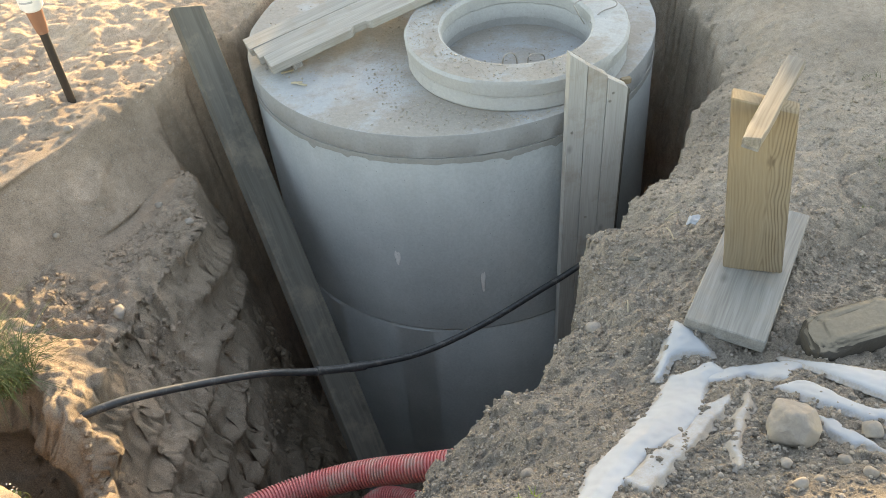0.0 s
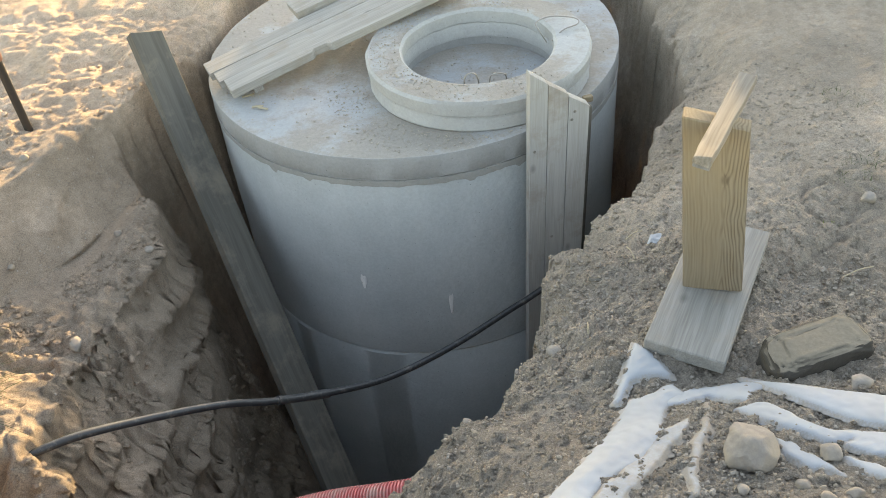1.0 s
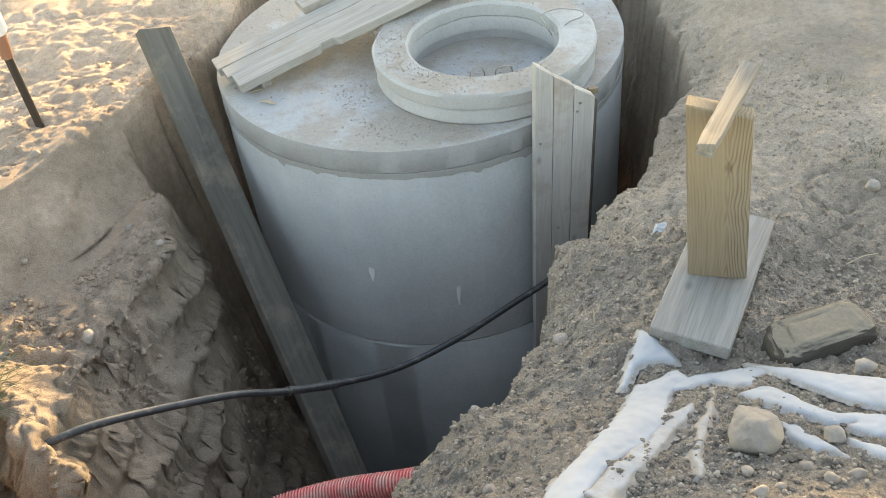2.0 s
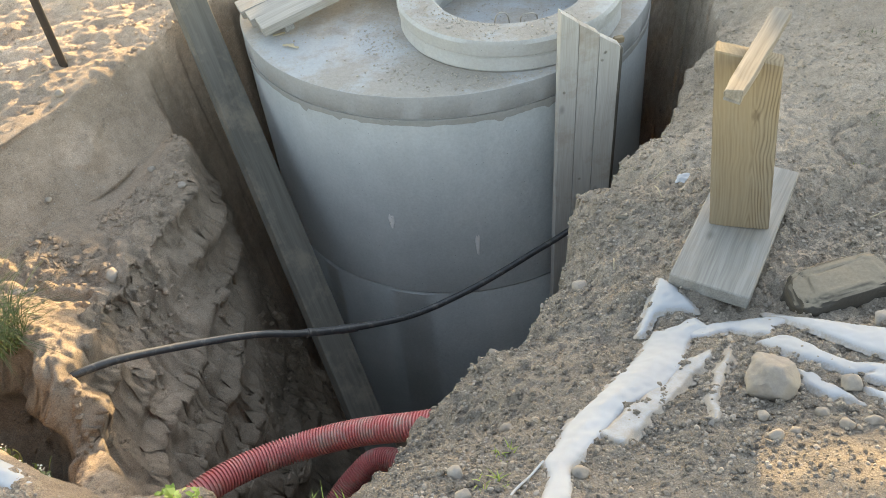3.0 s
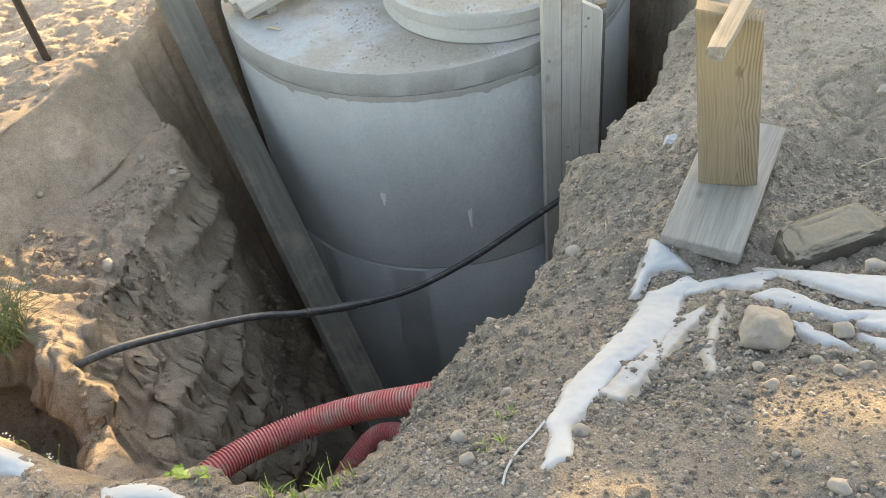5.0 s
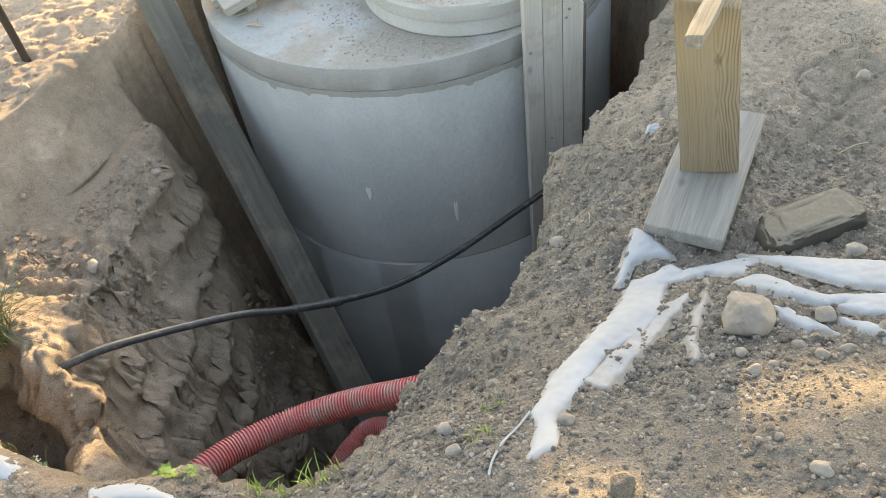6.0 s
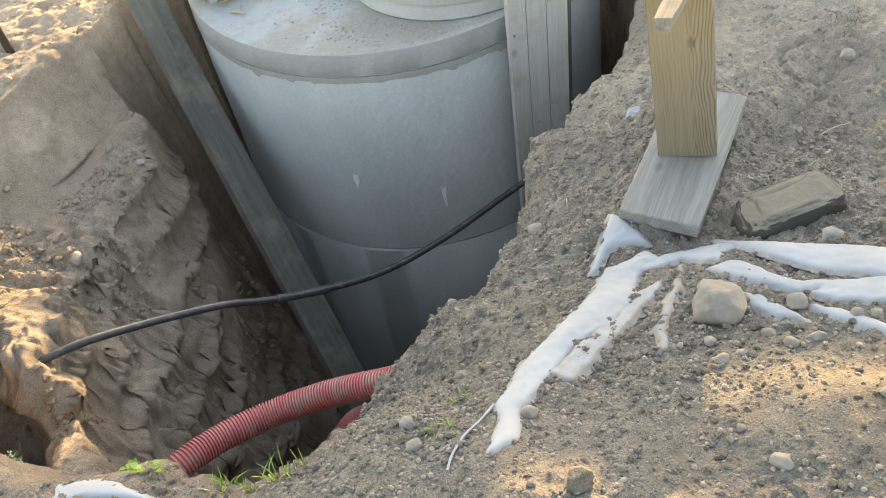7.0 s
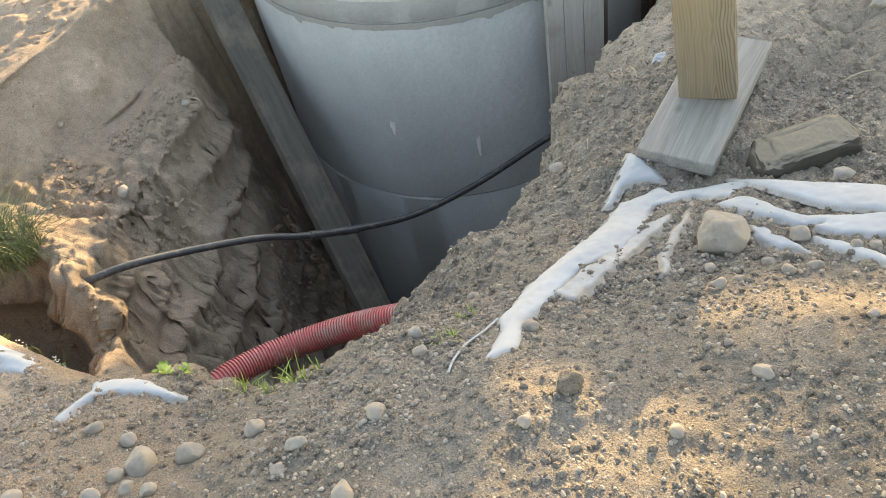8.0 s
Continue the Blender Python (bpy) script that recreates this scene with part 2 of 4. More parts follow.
def mat_fleece(name, base, soil):
    """White fleece, rubbed with soil where the mesh's "soil" value is high."""
    m, t, b = nodes(name)
    v = coord(t)
    at = t.nodes.new("ShaderNodeAttribute")
    at.attribute_name = "soil"
    n = tex(t, "ShaderNodeTexNoise", v, Scale=40.0, Detail=8.0, Roughness=0.75)
    g = tex(t, "ShaderNodeTexNoise", v, Scale=330.0, Detail=3.0, Roughness=0.7)
    crease = tex(t, "ShaderNodeTexNoise", v, Scale=9.0, Detail=3.0)
    total = t.nodes.new("ShaderNodeMath")
    total.operation = "MULTIPLY_ADD"
    total.inputs[1].default_value = 0.7
    t.links.new(n.outputs["Fac"], total.inputs[0])
    t.links.new(at.outputs["Fac"], total.inputs[2])
    more = t.nodes.new("ShaderNodeMath")
    more.operation = "MULTIPLY_ADD"
    more.inputs[1].default_value = 0.35
    t.links.new(g.outputs["Fac"], more.inputs[0])
    t.links.new(total.outputs[0], more.inputs[2])
    c = ramp(t, crease.outputs["Fac"], [(0.3, tuple(0.92 * k for k in base)), (0.7, tuple(1.05 * k for k in base))])
    c = mixc(t, ramp(t, more.outputs[0], [(0.72, (0, 0, 0)), (1.05, (0.9, 0.9, 0.9))]), c, mixc(t, g.outputs["Fac"], tuple(0.6 * k for k in soil), tuple(1.3 * k for k in soil)))
    t.links.new(c, b.inputs["Base Color"])
    b.inputs["Roughness"].default_value = 0.8
    bump(t, b, g.outputs["Fac"], 0.2, 0.001, bump(t, b, crease.outputs["Fac"], 0.2, 0.01))
    return m


def mat_plain(name, base, rough=0.5, metal=0.0, dirt=0.0, dirt_colour=(0.3, 0.25, 0.19), scale=12.0, spread=0.1):
    m, t, b = nodes(name)
    v = coord(t)
    n = tex(t, "ShaderNodeTexNoise", v, Scale=scale, Detail=6.0, Roughness=0.65)
    c = ramp(t, n.outputs["Fac"], [(0.3, tuple(k * (1 - spread) for k in base)), (0.7, tuple(k * (1 + spread) for k in base))])
    if dirt:
        f = tex(t, "ShaderNodeTexNoise", v, Scale=scale * 1.7, Detail=8.0, Roughness=0.75)
        c = mixc(t, ramp(t, f.outputs["Fac"], [(0.62 - dirt * 0.3, (0, 0, 0)), (0.75 - dirt * 0.2, (0.85, 0.85, 0.85))]), c, dirt_colour)
    t.links.new(c, b.inputs["Base Color"])
    b.inputs["Roughness"].default_value, b.inputs["Metallic"].default_value = rough, metal
    bump(t, b, n.outputs["Fac"], 0.15, 0.003)
    return m


def mat_leaf(name, a, c2):
    m, t, b = nodes(name)
    info = t.nodes.new("ShaderNodeNewGeometry")
    t.links.new(mixc(t, info.outputs["Random Per Island"], a, c2), b.inputs["Base Color"])
    b.inputs["Roughness"].default_value = 0.55
    b.inputs["Transmission Weight"].default_value = 0.0
    b.inputs["Subsurface Weight"].default_value = 0.15
    b.inputs["Subsurface Radius"].default_value = (0.005, 0.008, 0.002)
    return m


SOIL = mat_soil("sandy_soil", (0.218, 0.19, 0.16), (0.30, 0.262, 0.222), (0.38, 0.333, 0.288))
STONE = mat_stone("fieldstone", (0.24, 0.205, 0.175), (0.30, 0.265, 0.23))
GRAVEL = mat_stone("gravel", (0.245, 0.213, 0.182), (0.40, 0.355, 0.31))
CONCRETE = mat_concrete("concrete", (0.452, 0.482, 0.482))
MORTAR = mat_concrete("mortar", (0.31, 0.305, 0.285))
SLAB = mat_concrete("dusty_concrete", (0.40, 0.41, 0.41), 0.66, 3.4, (0.40, 0.352, 0.295))
SLABSIDE = mat_concrete("cast_edge", (0.325, 0.325, 0.315))
COLLAR = mat_concrete("collar_concrete", (0.40, 0.40, 0.385), 0.55, 5.0, (0.40, 0.352, 0.295))
GREYWOOD = mat_wood("weathered_wood", (0.22, 0.212, 0.197), (0.28, 0.272, 0.256), 0.8)
PALEWOOD = mat_wood("bleached_wood", (0.37, 0.358, 0.333), (0.42, 0.408, 0.382), 0.45, 0.42)
LYINGWOOD = mat_wood("dusty_wood", (0.285, 0.27, 0.245), (0.35, 0.335, 0.305), 0.6, 0.45)
STICKWOOD = mat_wood("stick_wood", (0.17, 0.152, 0.13), (0.26, 0.237, 0.205))
DARKWOOD = mat_wood("dark_wood", (0.095, 0.089, 0.076), (0.125, 0.117, 0.10), 0.4)
YELLOWWOOD = mat_pine("yellow_pine", (0.095, 0.062, 0.036), (0.222, 0.172, 0.115))
SHEET = mat_fleece("white_fleece", (0.33, 0.35, 0.372), (0.27, 0.235, 0.198))
BLACKPE = mat_plain("black_pe", (0.032, 0.034, 0.037), 0.35, 0.0, 0.35, (0.13, 0.12, 0.105), 20.0)
REDPE = mat_plain("red_pe", (0.56, 0.15, 0.145), 0.5, 0.0, 0.5, (0.46, 0.33, 0.28), 9.0)
WIRE = mat_plain("steel_wire", (0.34, 0.32, 0.29), 0.5, 0.8)
RODM = mat_plain("dark_steel", (0.05, 0.042, 0.036), 0.6, 0.5, 0.15, (0.17, 0.12, 0.08))
ORANGE = mat_plain("orange_plastic", (0.27, 0.125, 0.075), 0.6, 0.0, 0.3)
WHITEP = mat_plain("white_plastic", (0.75, 0.74, 0.74), 0.45, 0.0, 0.05)
GREYBAR = mat_plain("grey_print", (0.35, 0.36, 0.38), 0.5)
GRASS = mat_leaf("grass", (0.045, 0.075, 0.018), (0.12, 0.14, 0.05))
SPROUT = mat_leaf("young_leaf", (0.20, 0.29, 0.04), (0.38, 0.44, 0.10))
STRAW = mat_plain("straw", (0.38, 0.32, 0.22), 0.8)
SMEAR = mat_concrete("dried_mortar", (0.72, 0.71, 0.69))
# near-black base puts the sides' shade into the colour under a dusty top
SHADEDSTONE = mat_concrete("shaded_stone", (0.062, 0.054, 0.045), 1.4, 9.0, (0.30, 0.255, 0.195))
PALEBLOOM = mat_leaf("pale_bloom", (0.45, 0.42, 0.36), (0.6, 0.58, 0.5))
SANDGRAIN = mat_plain("sand_grain", (0.37, 0.325, 0.27), 0.9, 0.0, 0.0, (0.3, 0.25, 0.2), 60.0, 0.25)
BOULDER = mat_stone("boulder_stone", (0.25, 0.222, 0.2), (0.29, 0.258, 0.232))
BLOCKM = mat_concrete("plain_block", (0.5, 0.47, 0.42))


# ---- mesh helpers ----
def part(name, bm, material, parent=None, label="", m=None, smooth=True):
    me = bpy.data.meshes.new(name)
    bmesh.ops.recalc_face_normals(bm, faces=bm.faces)
    bm.to_mesh(me)
    bm.free()
    me.materials.append(material)
    if smooth:
        me.polygons.foreach_set("use_smooth", [True] * len(me.polygons))
        me.set_sharp_from_angle(angle=radians(38))
    ob = new(name, me)
    if parent is not None:
        ob.parent = parent
    if m is not None:
        ob.matrix_basis = m
    if label:
        ob["label"] = label
    return ob


def thing(name, m, label, category, group=""):
    return tagged(put(new(name), m), label, category, group)


def put(ob, m):
    ob.matrix_basis = m
    return ob


def lathe(profile, n=96, wobble=0.0, seed=0.0):
    """Closed profile of (r, z) turned round z."""
    bm = bmesh.new()
    rings = []
    for r, z in profile:
        ring = []
        for i in range(n):
            a = 2 * math.pi * i / n
            d = wobble * noise.noise(Vector((math.cos(a) * 6 + seed, math.sin(a) * 6, z * 30)))
            ring.append(bm.verts.new(((r + d) * math.cos(a), (r + d) * math.sin(a), z + d * 0.7)))
        rings.append(ring)
    for p, q in zip(rings, rings[1:] + rings[:1]):
        for i in range(n):
            bm.faces.new((p[i], p[(i + 1) % n], q[(i + 1) % n], q[i]))
    return bm


def disc(r, z, n=64):
    bm = bmesh.new()
    bmesh.ops.create_circle(bm, cap_ends=True, radius=r, segments=n, matrix=Matrix.Translation((0, 0, z)))
    return bm


def plank(length, width, thick, seed=0, cuts=10, skew=0.0, rough=0.0012, bevel=0.003):
    """A sawn board along +x from the origin, width along y, its lower face at z = 0. skew: how far the +x end is cut off at an angle."""
    bm = bmesh.new()
    bmesh.ops.create_cube(bm, size=1.0, matrix=Matrix.Translation((0.5, 0, 0.5)))
    for v in bm.verts:
        v.co = Vector((v.co.x * length, v.co.y * width, v.co.z * thick))
        if v.co.x > length * 0.5:
            v.co.x += skew * v.co.y / width
    bmesh.ops.bevel(bm, geom=list(bm.edges), offset=bevel, segments=1, affect="EDGES")
    long = [e for e in bm.edges if abs(e.verts[0].co.x - e.verts[1].co.x) > length * 0.4]
    bmesh.ops.subdivide_edges(bm, edges=long, cuts=cuts)
    for v in bm.verts:
        q = Vector((v.co.x * 9 + seed * 13.7, v.co.y * 22, v.co.z * 22 + seed))
        v.co += noise.noise_vector(q) * rough
        v.co.z += 0.004 * noise.noise(Vector((v.co.x * 1.5 + seed * 5, 0, seed)))
    return bm


def axes(origin, xdir, up):
    """A pose with local x along xdir and local z as near to up as can be."""
    x = Vector(xdir).normalized()
    z = Vector(up)
    z = (z - x * z.dot(x)).normalized()
    y = z.cross(x)
    m = Matrix((x, y, z)).transposed().to_4x4()
    m.translation = Vector(origin)
    return m


def catmull(points, n):
    pts = [Vector(p) for p in points]
    pts = [pts[0] * 2 - pts[1]] + pts + [pts[-1] * 2 - pts[-2]]
    out = []
    for i in range(1, len(pts) - 2):
        p0, p1, p2, p3 = pts[i - 1:i + 3]
        for k in range(n):
            s = k / n
            out.append(0.5 * (2 * p1 + (p2 - p0) * s + (2 * p0 - 5 * p1 + 4 * p2 - p3) * s * s + (3 * p1 - p0 - 3 * p2 + p3) * s ** 3))
    out.append(pts[-2])
    return out


def tube(path, radius, n=14):
    """Rings of the given radius (number or function of the length run) along a path, closed at both ends."""
    bm = bmesh.new()
    side = Vector((0, 0, 1))
    run, rings = 0.0, []
    for i, p in enumerate(path):
        d = (path[min(i + 1, len(path) - 1)] - path[max(i - 1, 0)]).normalized()
        side = (side - d * side.dot(d)).normalized()
        other = d.cross(side)
        if i:
            run += (p - path[i - 1]).length
        r = radius(run) if callable(radius) else radius
        rings.append([bm.verts.new(p + (side * math.cos(a) + other * math.sin(a)) * r) for a in (2 * math.pi * k / n for k in range(n))])
    for p, q in zip(rings, rings[1:]):
        for k in range(n):
            bm.faces.new((p[k], p[(k + 1) % n], q[(k + 1) % n], q[k]))
    bm.faces.new(rings[0])
    bm.faces.new(rings[-1])
    return bm


def resample(path, step):
    out, rest = [path[0]], 0.0
    for p, q in zip(path, path[1:]):
        d = (q - p).length
        s = step - rest
        while s <= d:
            out.append(p.lerp(q, s / d))
            s += step
        rest = (rest + d) % step
    return out


# ---- the lie of the land ----
def lattice(ix, iy, seed):
    h = (ix.astype(np.int64) * 374761393 + iy.astype(np.int64) * 668265263 + seed * 974711) & 0xFFFFFFFF
    h = ((h ^ (h >> 13)) * 1274126177) & 0xFFFFFFFF
    return ((h ^ (h >> 16)) & 0xFFFF) / 65535.0


def vnoise(x, y, seed=0):
    ix, iy = np.floor(x), np.floor(y)
    fx, fy = x - ix, y - iy
    fx, fy = fx * fx * fx * (fx * (6 * fx - 15) + 10), fy * fy * fy * (fy * (6 * fy - 15) + 10)
    a, b = lattice(ix, iy, seed), lattice(ix + 1, iy, seed)
    c, d = lattice(ix, iy + 1, seed), lattice(ix + 1, iy + 1, seed)
    return (a + (b - a) * fx) * (1 - fy) + (c + (d - c) * fx) * fy - 0.5


def fbm(x, y, scale, octaves=4, seed=0, gain=0.5):
    out, amp = np.zeros_like(x), 1.0
    for o in range(octaves):
        k = scale * 2.03 ** o
        ca, sa = math.cos(o * 1.1 + seed), math.sin(o * 1.1 + seed)
        out = out + amp * vnoise((x * ca - y * sa) * k + 17.3 * o, (x * sa + y * ca) * k - 9.1 * o, seed + o)
        amp *= gain
    return out


def step01(a, b, x):
    s = np.clip((x - a) / (b - a), 0, 1)
    return s * s * (3 - 2 * s)


# rim of the pit and foot of its walls, seen from above
RIM = [(1.05, 4.4), (1.02, 3.2), (0.95, 2.70), (0.78, 2.38), (0.62, 2.13), (0.46, 2.02), (0.40, 1.89), (0.30, 1.87), (0.265, 1.75), (0.25, 1.62), (0.21, 1.53), (0.13, 1.45), (0.075, 1.30),
       (-0.01, 1.275), (-0.07, 1.20), (-0.14, 1.14), (-0.215, 1.05), (-0.235, 0.93), (-0.25, 0.82), (-0.31, 0.755), (-0.39, 0.74), (-0.47, 0.755), (-0.54, 0.79), (-0.64, 0.87), (-0.75, 0.93), (-0.84, 1.00), (-0.92, 1.09),
       (-1.00, 1.22), (-1.09, 1.45), (-1.14, 1.80), (-1.08, 2.20), (-1.01, 2.48), (-1.08, 2.70), (-1.22, 2.86), (-1.10, 3.12), (-0.94, 3.40), (-0.84, 3.70), (-0.80, 4.4)]
FOOT = [(0.88, 4.3), (0.87, 3.2), (0.80, 2.75), (0.65, 2.47), (0.51, 2.24), (0.40, 2.10), (0.31, 1.98), (0.21, 1.92), (0.17, 1.77), (0.15, 1.66), (0.12, 1.60), (0.04, 1.52), (-0.02, 1.39),
        (-0.10, 1.36), (-0.16, 1.28), (-0.22, 1.21), (-0.29, 1.06), (-0.29, 0.94), (-0.33, 0.86), (-0.41, 0.83), (-0.49, 0.88), (-0.72, 1.12), (-0.74, 1.35), (-0.60, 1.58),
        (-0.42, 1.80), (-0.50, 2.05), (-0.66, 2.40), (-0.75, 2.60), (-0.84, 2.80), (-0.90, 2.98), (-0.90, 3.12), (-0.82, 3.40), (-0.76, 3.70), (-0.70, 4.3)]
FLOOR = -2.35


def edge_distance(x, y, polygon):
    """Distance to the polygon's edge, positive inside."""
    best = np.full(x.shape, 1e9)
    inside = np.zeros(x.shape, bool)
    for (ax, ay), (bx, by) in zip(polygon, polygon[1:] + polygon[:1]):
        dx, dy = bx - ax, by - ay
        s = np.clip(((x - ax) * dx + (y - ay) * dy) / (dx * dx + dy * dy), 0, 1)
        best = np.minimum(best, np.hypot(x - ax - s * dx, y - ay - s * dy))
        if dy:
            inside ^= ((ay > y) != (by > y)) & (x < ax + (y - ay) * dx / dy)
    return np.where(inside, best, -best)


def surface(x, y):
    """Height of the undug ground: a mound under the camera, a bench and a hollow on one side, flat sand beyond."""
    near = np.interp(y, [-1.5, -0.4, 0.0, 0.52, 0.85, 1.15, 1.45, 1.9], [0.30, 0.36, 0.34, 0.235, 0.10, -0.03, -0.075, -0.085])
    near = near - 0.06 * step01(-0.1, -0.5, x) * step01(0.2, 0.6, y)
    near = near - 0.07 * np.exp(-((x + 0.1) ** 2 / 0.03 + (y - 0.95) ** 2 / 0.02))
    near = near - 0.036 * np.exp(-((x - 0.54) ** 2 / 0.016 + (y - 1.225) ** 2 / 0.006))
    right = near + 0.02 * step01(0.8, 1.5, x)
    # bench beside the pit
    yb = y - np.clip(0.69 * (-0.84 - x), 0, 0.35)
    bench = np.interp(np.where(y < 1.2, yb, y), [0.80, 0.87, 0.95, 1.10, 1.25, 1.42, 1.6, 1.95, 2.3, 3.0], [0.06, -0.08, -0.27, -0.36, -0.35, -0.235, -0.31, -0.49, -0.49, -0.47])
    bench = bench + 0.05 * np.exp(-((x + 1.08) ** 2 / 0.012 + (y - 2.5) ** 2 / 0.12)) + 0.08 * step01(-1.25, -1.6, x) * step01(1.5, 1.8, y)
    # dark hollow behind the narrow ridge
    q = -(x + 0.95) * 0.88 - (y - 1.11) * 0.478 + 0.05 * fbm(x, y, 7.0, 3, 15)
    bench = bench - 0.36 * step01(0.045, 0.16, q) * step01(0.84, 1.0, yb) * step01(1.56, 1.43, y) * step01(-2.2, -1.7, x)
    bench = bench + 0.14 * np.exp(-((x + 1.5) ** 2 / 0.06 + (y - 1.58) ** 2 / 0.02))
    # narrow ridge along the pit
    k = np.clip(((x + 0.95) * -0.25 + (y - 1.11) * 0.46) / 0.274, 0, 1)
    off = np.hypot(x + 0.95 + 0.25 * k, y - 1.11 - 0.46 * k)
    bench = bench + 0.025 * np.exp(-(off / 0.06) ** 2)
    bench = bench + 0.045 * np.exp(-((x + 1.14) ** 2 + (y - 1.385) ** 2) / 0.0016)
    # bank up to the flat sand
    e = 0.857 * (x + 1.19) - 0.514 * (y - 2.96) + 0.03 + 0.010 * vnoise(x * 3, y * 3, 5)
    bench = bench + (-0.20 - 0.07 * np.clip(-e, 0, 3) - bench) * (1 - np.clip(e / 0.19, 0, 1) ** 0.8)
    side = step01(-0.35, -0.75, x) * step01(0.74, 0.9, yb)
    return right + (bench - right) * side


def ground(x, y, detail=True):
    x, y = np.asarray(x, float), np.asarray(y, float)
    wx = x + 0.05 * fbm(x, y, 5.0, 3, 11) + 0.02 * fbm(x, y, 30.0, 2, 12)
    wy = y + 0.05 * fbm(x, y, 5.0, 3, 13) + 0.02 * fbm(x, y, 30.0, 2, 14)
    d = edge_distance(wx, wy, RIM)
    f = edge_distance(wx, wy, FOOT)
    t = np.where(f >= 0, 1.0, np.clip(d, 0, None) / (np.clip(d, 0, None) + np.clip(-f, 1e-4, None)))
    top = surface(x, y)
    out = np.clip(-d, 0, None)
    rightside = step01(-0.5, -0.2, x) * step01(0.78, 1.0, y)
    top = top - (0.03 + 0.13 * rightside) * np.exp(-out / (0.05 + 0.09 * rightside))
    floor = FLOOR + 0.05 * fbm(x, y, 4.0, 3, 21)
    h = top + (floor - top) * (0.6 * t ** 0.75 + 0.4 * t * t * (3 - 2 * t))
    if detail:
        wall = ((t > 0.01) & (t < 0.99)) * np.sin(np.pi * np.clip(t, 0, 1))
        far = step01(6.0, 2.5, np.hypot(x, y - 2))
        beyond = step01(0.0, -0.15, 0.857 * (x + 1.19) - 0.514 * (y - 2.96) + 0.03) * step01(-0.2, -0.6, x)
        # smooth face that the digger's bucket cut
        q = 0.857 * (x + 1.19) - 0.514 * (y - 2.96) + 0.03
        cut = step01(-0.03, 0.02, q) * step01(0.34, 0.24, q) * step01(-0.6, -0.9, x) * step01(1.7, 1.9, y)
        far = far * (1 - 0.85 * cut)
        h = h + 0.030 * fbm(x, y, 4.0, 3, 31) * far * (1 - 0.6 * beyond)
        rough = (0.35 + 0.65 * step01(2.3, 1.5, y)) * (0.42 + 0.58 * step01(0.65, 1.0, y)) * (1 - 0.5 * beyond)
        rough = rough * (1 - 0.6 * step01(-0.5, -0.9, x) * step01(1.5, 1.8, y))
        h = h + rough * far * (0.014 * fbm(x, y, 14.0, 3, 41, 0.6) + 0.017 * np.abs(fbm(x, y, 30.0, 2, 51, 0.7)) + 0.012 * vnoise(x * 80, y * 80, 53))
        lay = fbm(x * 0.9 + y * 0.45, y * 0.9 - x * 0.45 + h * 0.3, 7.0, 3, 61)
        h = h + wall * (0.13 * np.abs(lay) + 0.03 * fbm(x, y, 18.0, 3, 71) + 0.02 * np.abs(fbm(x, y, 36.0, 2, 73)))
        flake = np.mod(d * 9.0 + 1.5 * fbm(x, y, 4.5, 3, 75), 1.0)
        h = h + wall * 0.07 * (flake ** 2) * (0.3 + step01(-0.1, 0.25, fbm(x, y, 5.0, 2, 77)))
        # lumps and broken shelves round the far rim
        crown = np.exp(-((d - 0.06) / 0.2) ** 2) * step01(-0.5, -0.75, x) * step01(1.35, 1.6, y) * (1 - beyond) * (1 - cut)
        h = h + crown * (0.075 * np.abs(fbm(x, y, 8.0, 3, 171, 0.6)) + 0.03 * np.abs(fbm(x * 1.4 + y, y * 1.4 - x, 16.0, 3, 173, 0.6)) - 0.02)
        # broken, lumpy ground on the bench by the pipe
        lumpy = step01(2.35, 1.95, y) * step01(1.5, 1.7, y) * step01(-0.75, -0.9, x) * step01(-1.9, -1.5, x)
        h = h + lumpy * (0.07 * np.abs(fbm(x * 1.3 + y * 0.4, y * 1.6 - x * 0.4, 6.0, 3, 181, 0.6)) + 0.035 * np.abs(fbm(x, y, 19.0, 3, 183, 0.6)) - 0.02)
        spur = np.exp(-((x + 1.08) ** 2 + (y - 1.33) ** 2) / 0.035)
        h = h + spur * (0.05 * np.abs(fbm(x, y, 11.0, 3, 191, 0.6)) + 0.03 * np.abs(fbm(x, y, 26.0, 3, 193, 0.6)) - 0.015)
        # a boot print and a scraped line on the far bank
        heel = np.abs(np.hypot((x - 1.08) / 0.9, y - 1.80) - 0.085) + 0.02 * (x > 1.12)
        k = np.clip(((x - 0.92) * 0.14 + (y - 1.58) * 0.085) / 0.0268, 0, 1)
        line = np.hypot(x - 0.92 - 0.14 * k, y - 1.58 - 0.085 * k)
        print_area = np.exp(-(np.hypot(x - 1.08, y - 1.80) / 0.09) ** 4)
        h = h - 0.014 * np.exp(-(heel / 0.012) ** 2) - 0.014 * np.exp(-(line / 0.014) ** 2) - 0.010 * print_area
        # trodden and driven sand beyond the bank
        e = 0.857 * (x + 1.19) - 0.514 * (y - 2.96) + 0.03
        sand = step01(0.0, -0.15, e) * step01(-0.2, -0.6, x) * far
        h = h + sand * (0.05 * fbm(x, y * 1.3, 4.0, 3, 81) + 0.026 * fbm(x, y * 1.2, 12.0, 3, 83, 0.6) + 0.008 * np.abs(fbm(x, y, 34.0, 2, 84)) + 0.012 * np.abs(vnoise(x * 9 + y * 4, y * 16, 82)))
    return h


def height(x, y, detail=True):
    return float(ground(np.array([x]), np.array([y]), detail)[0])


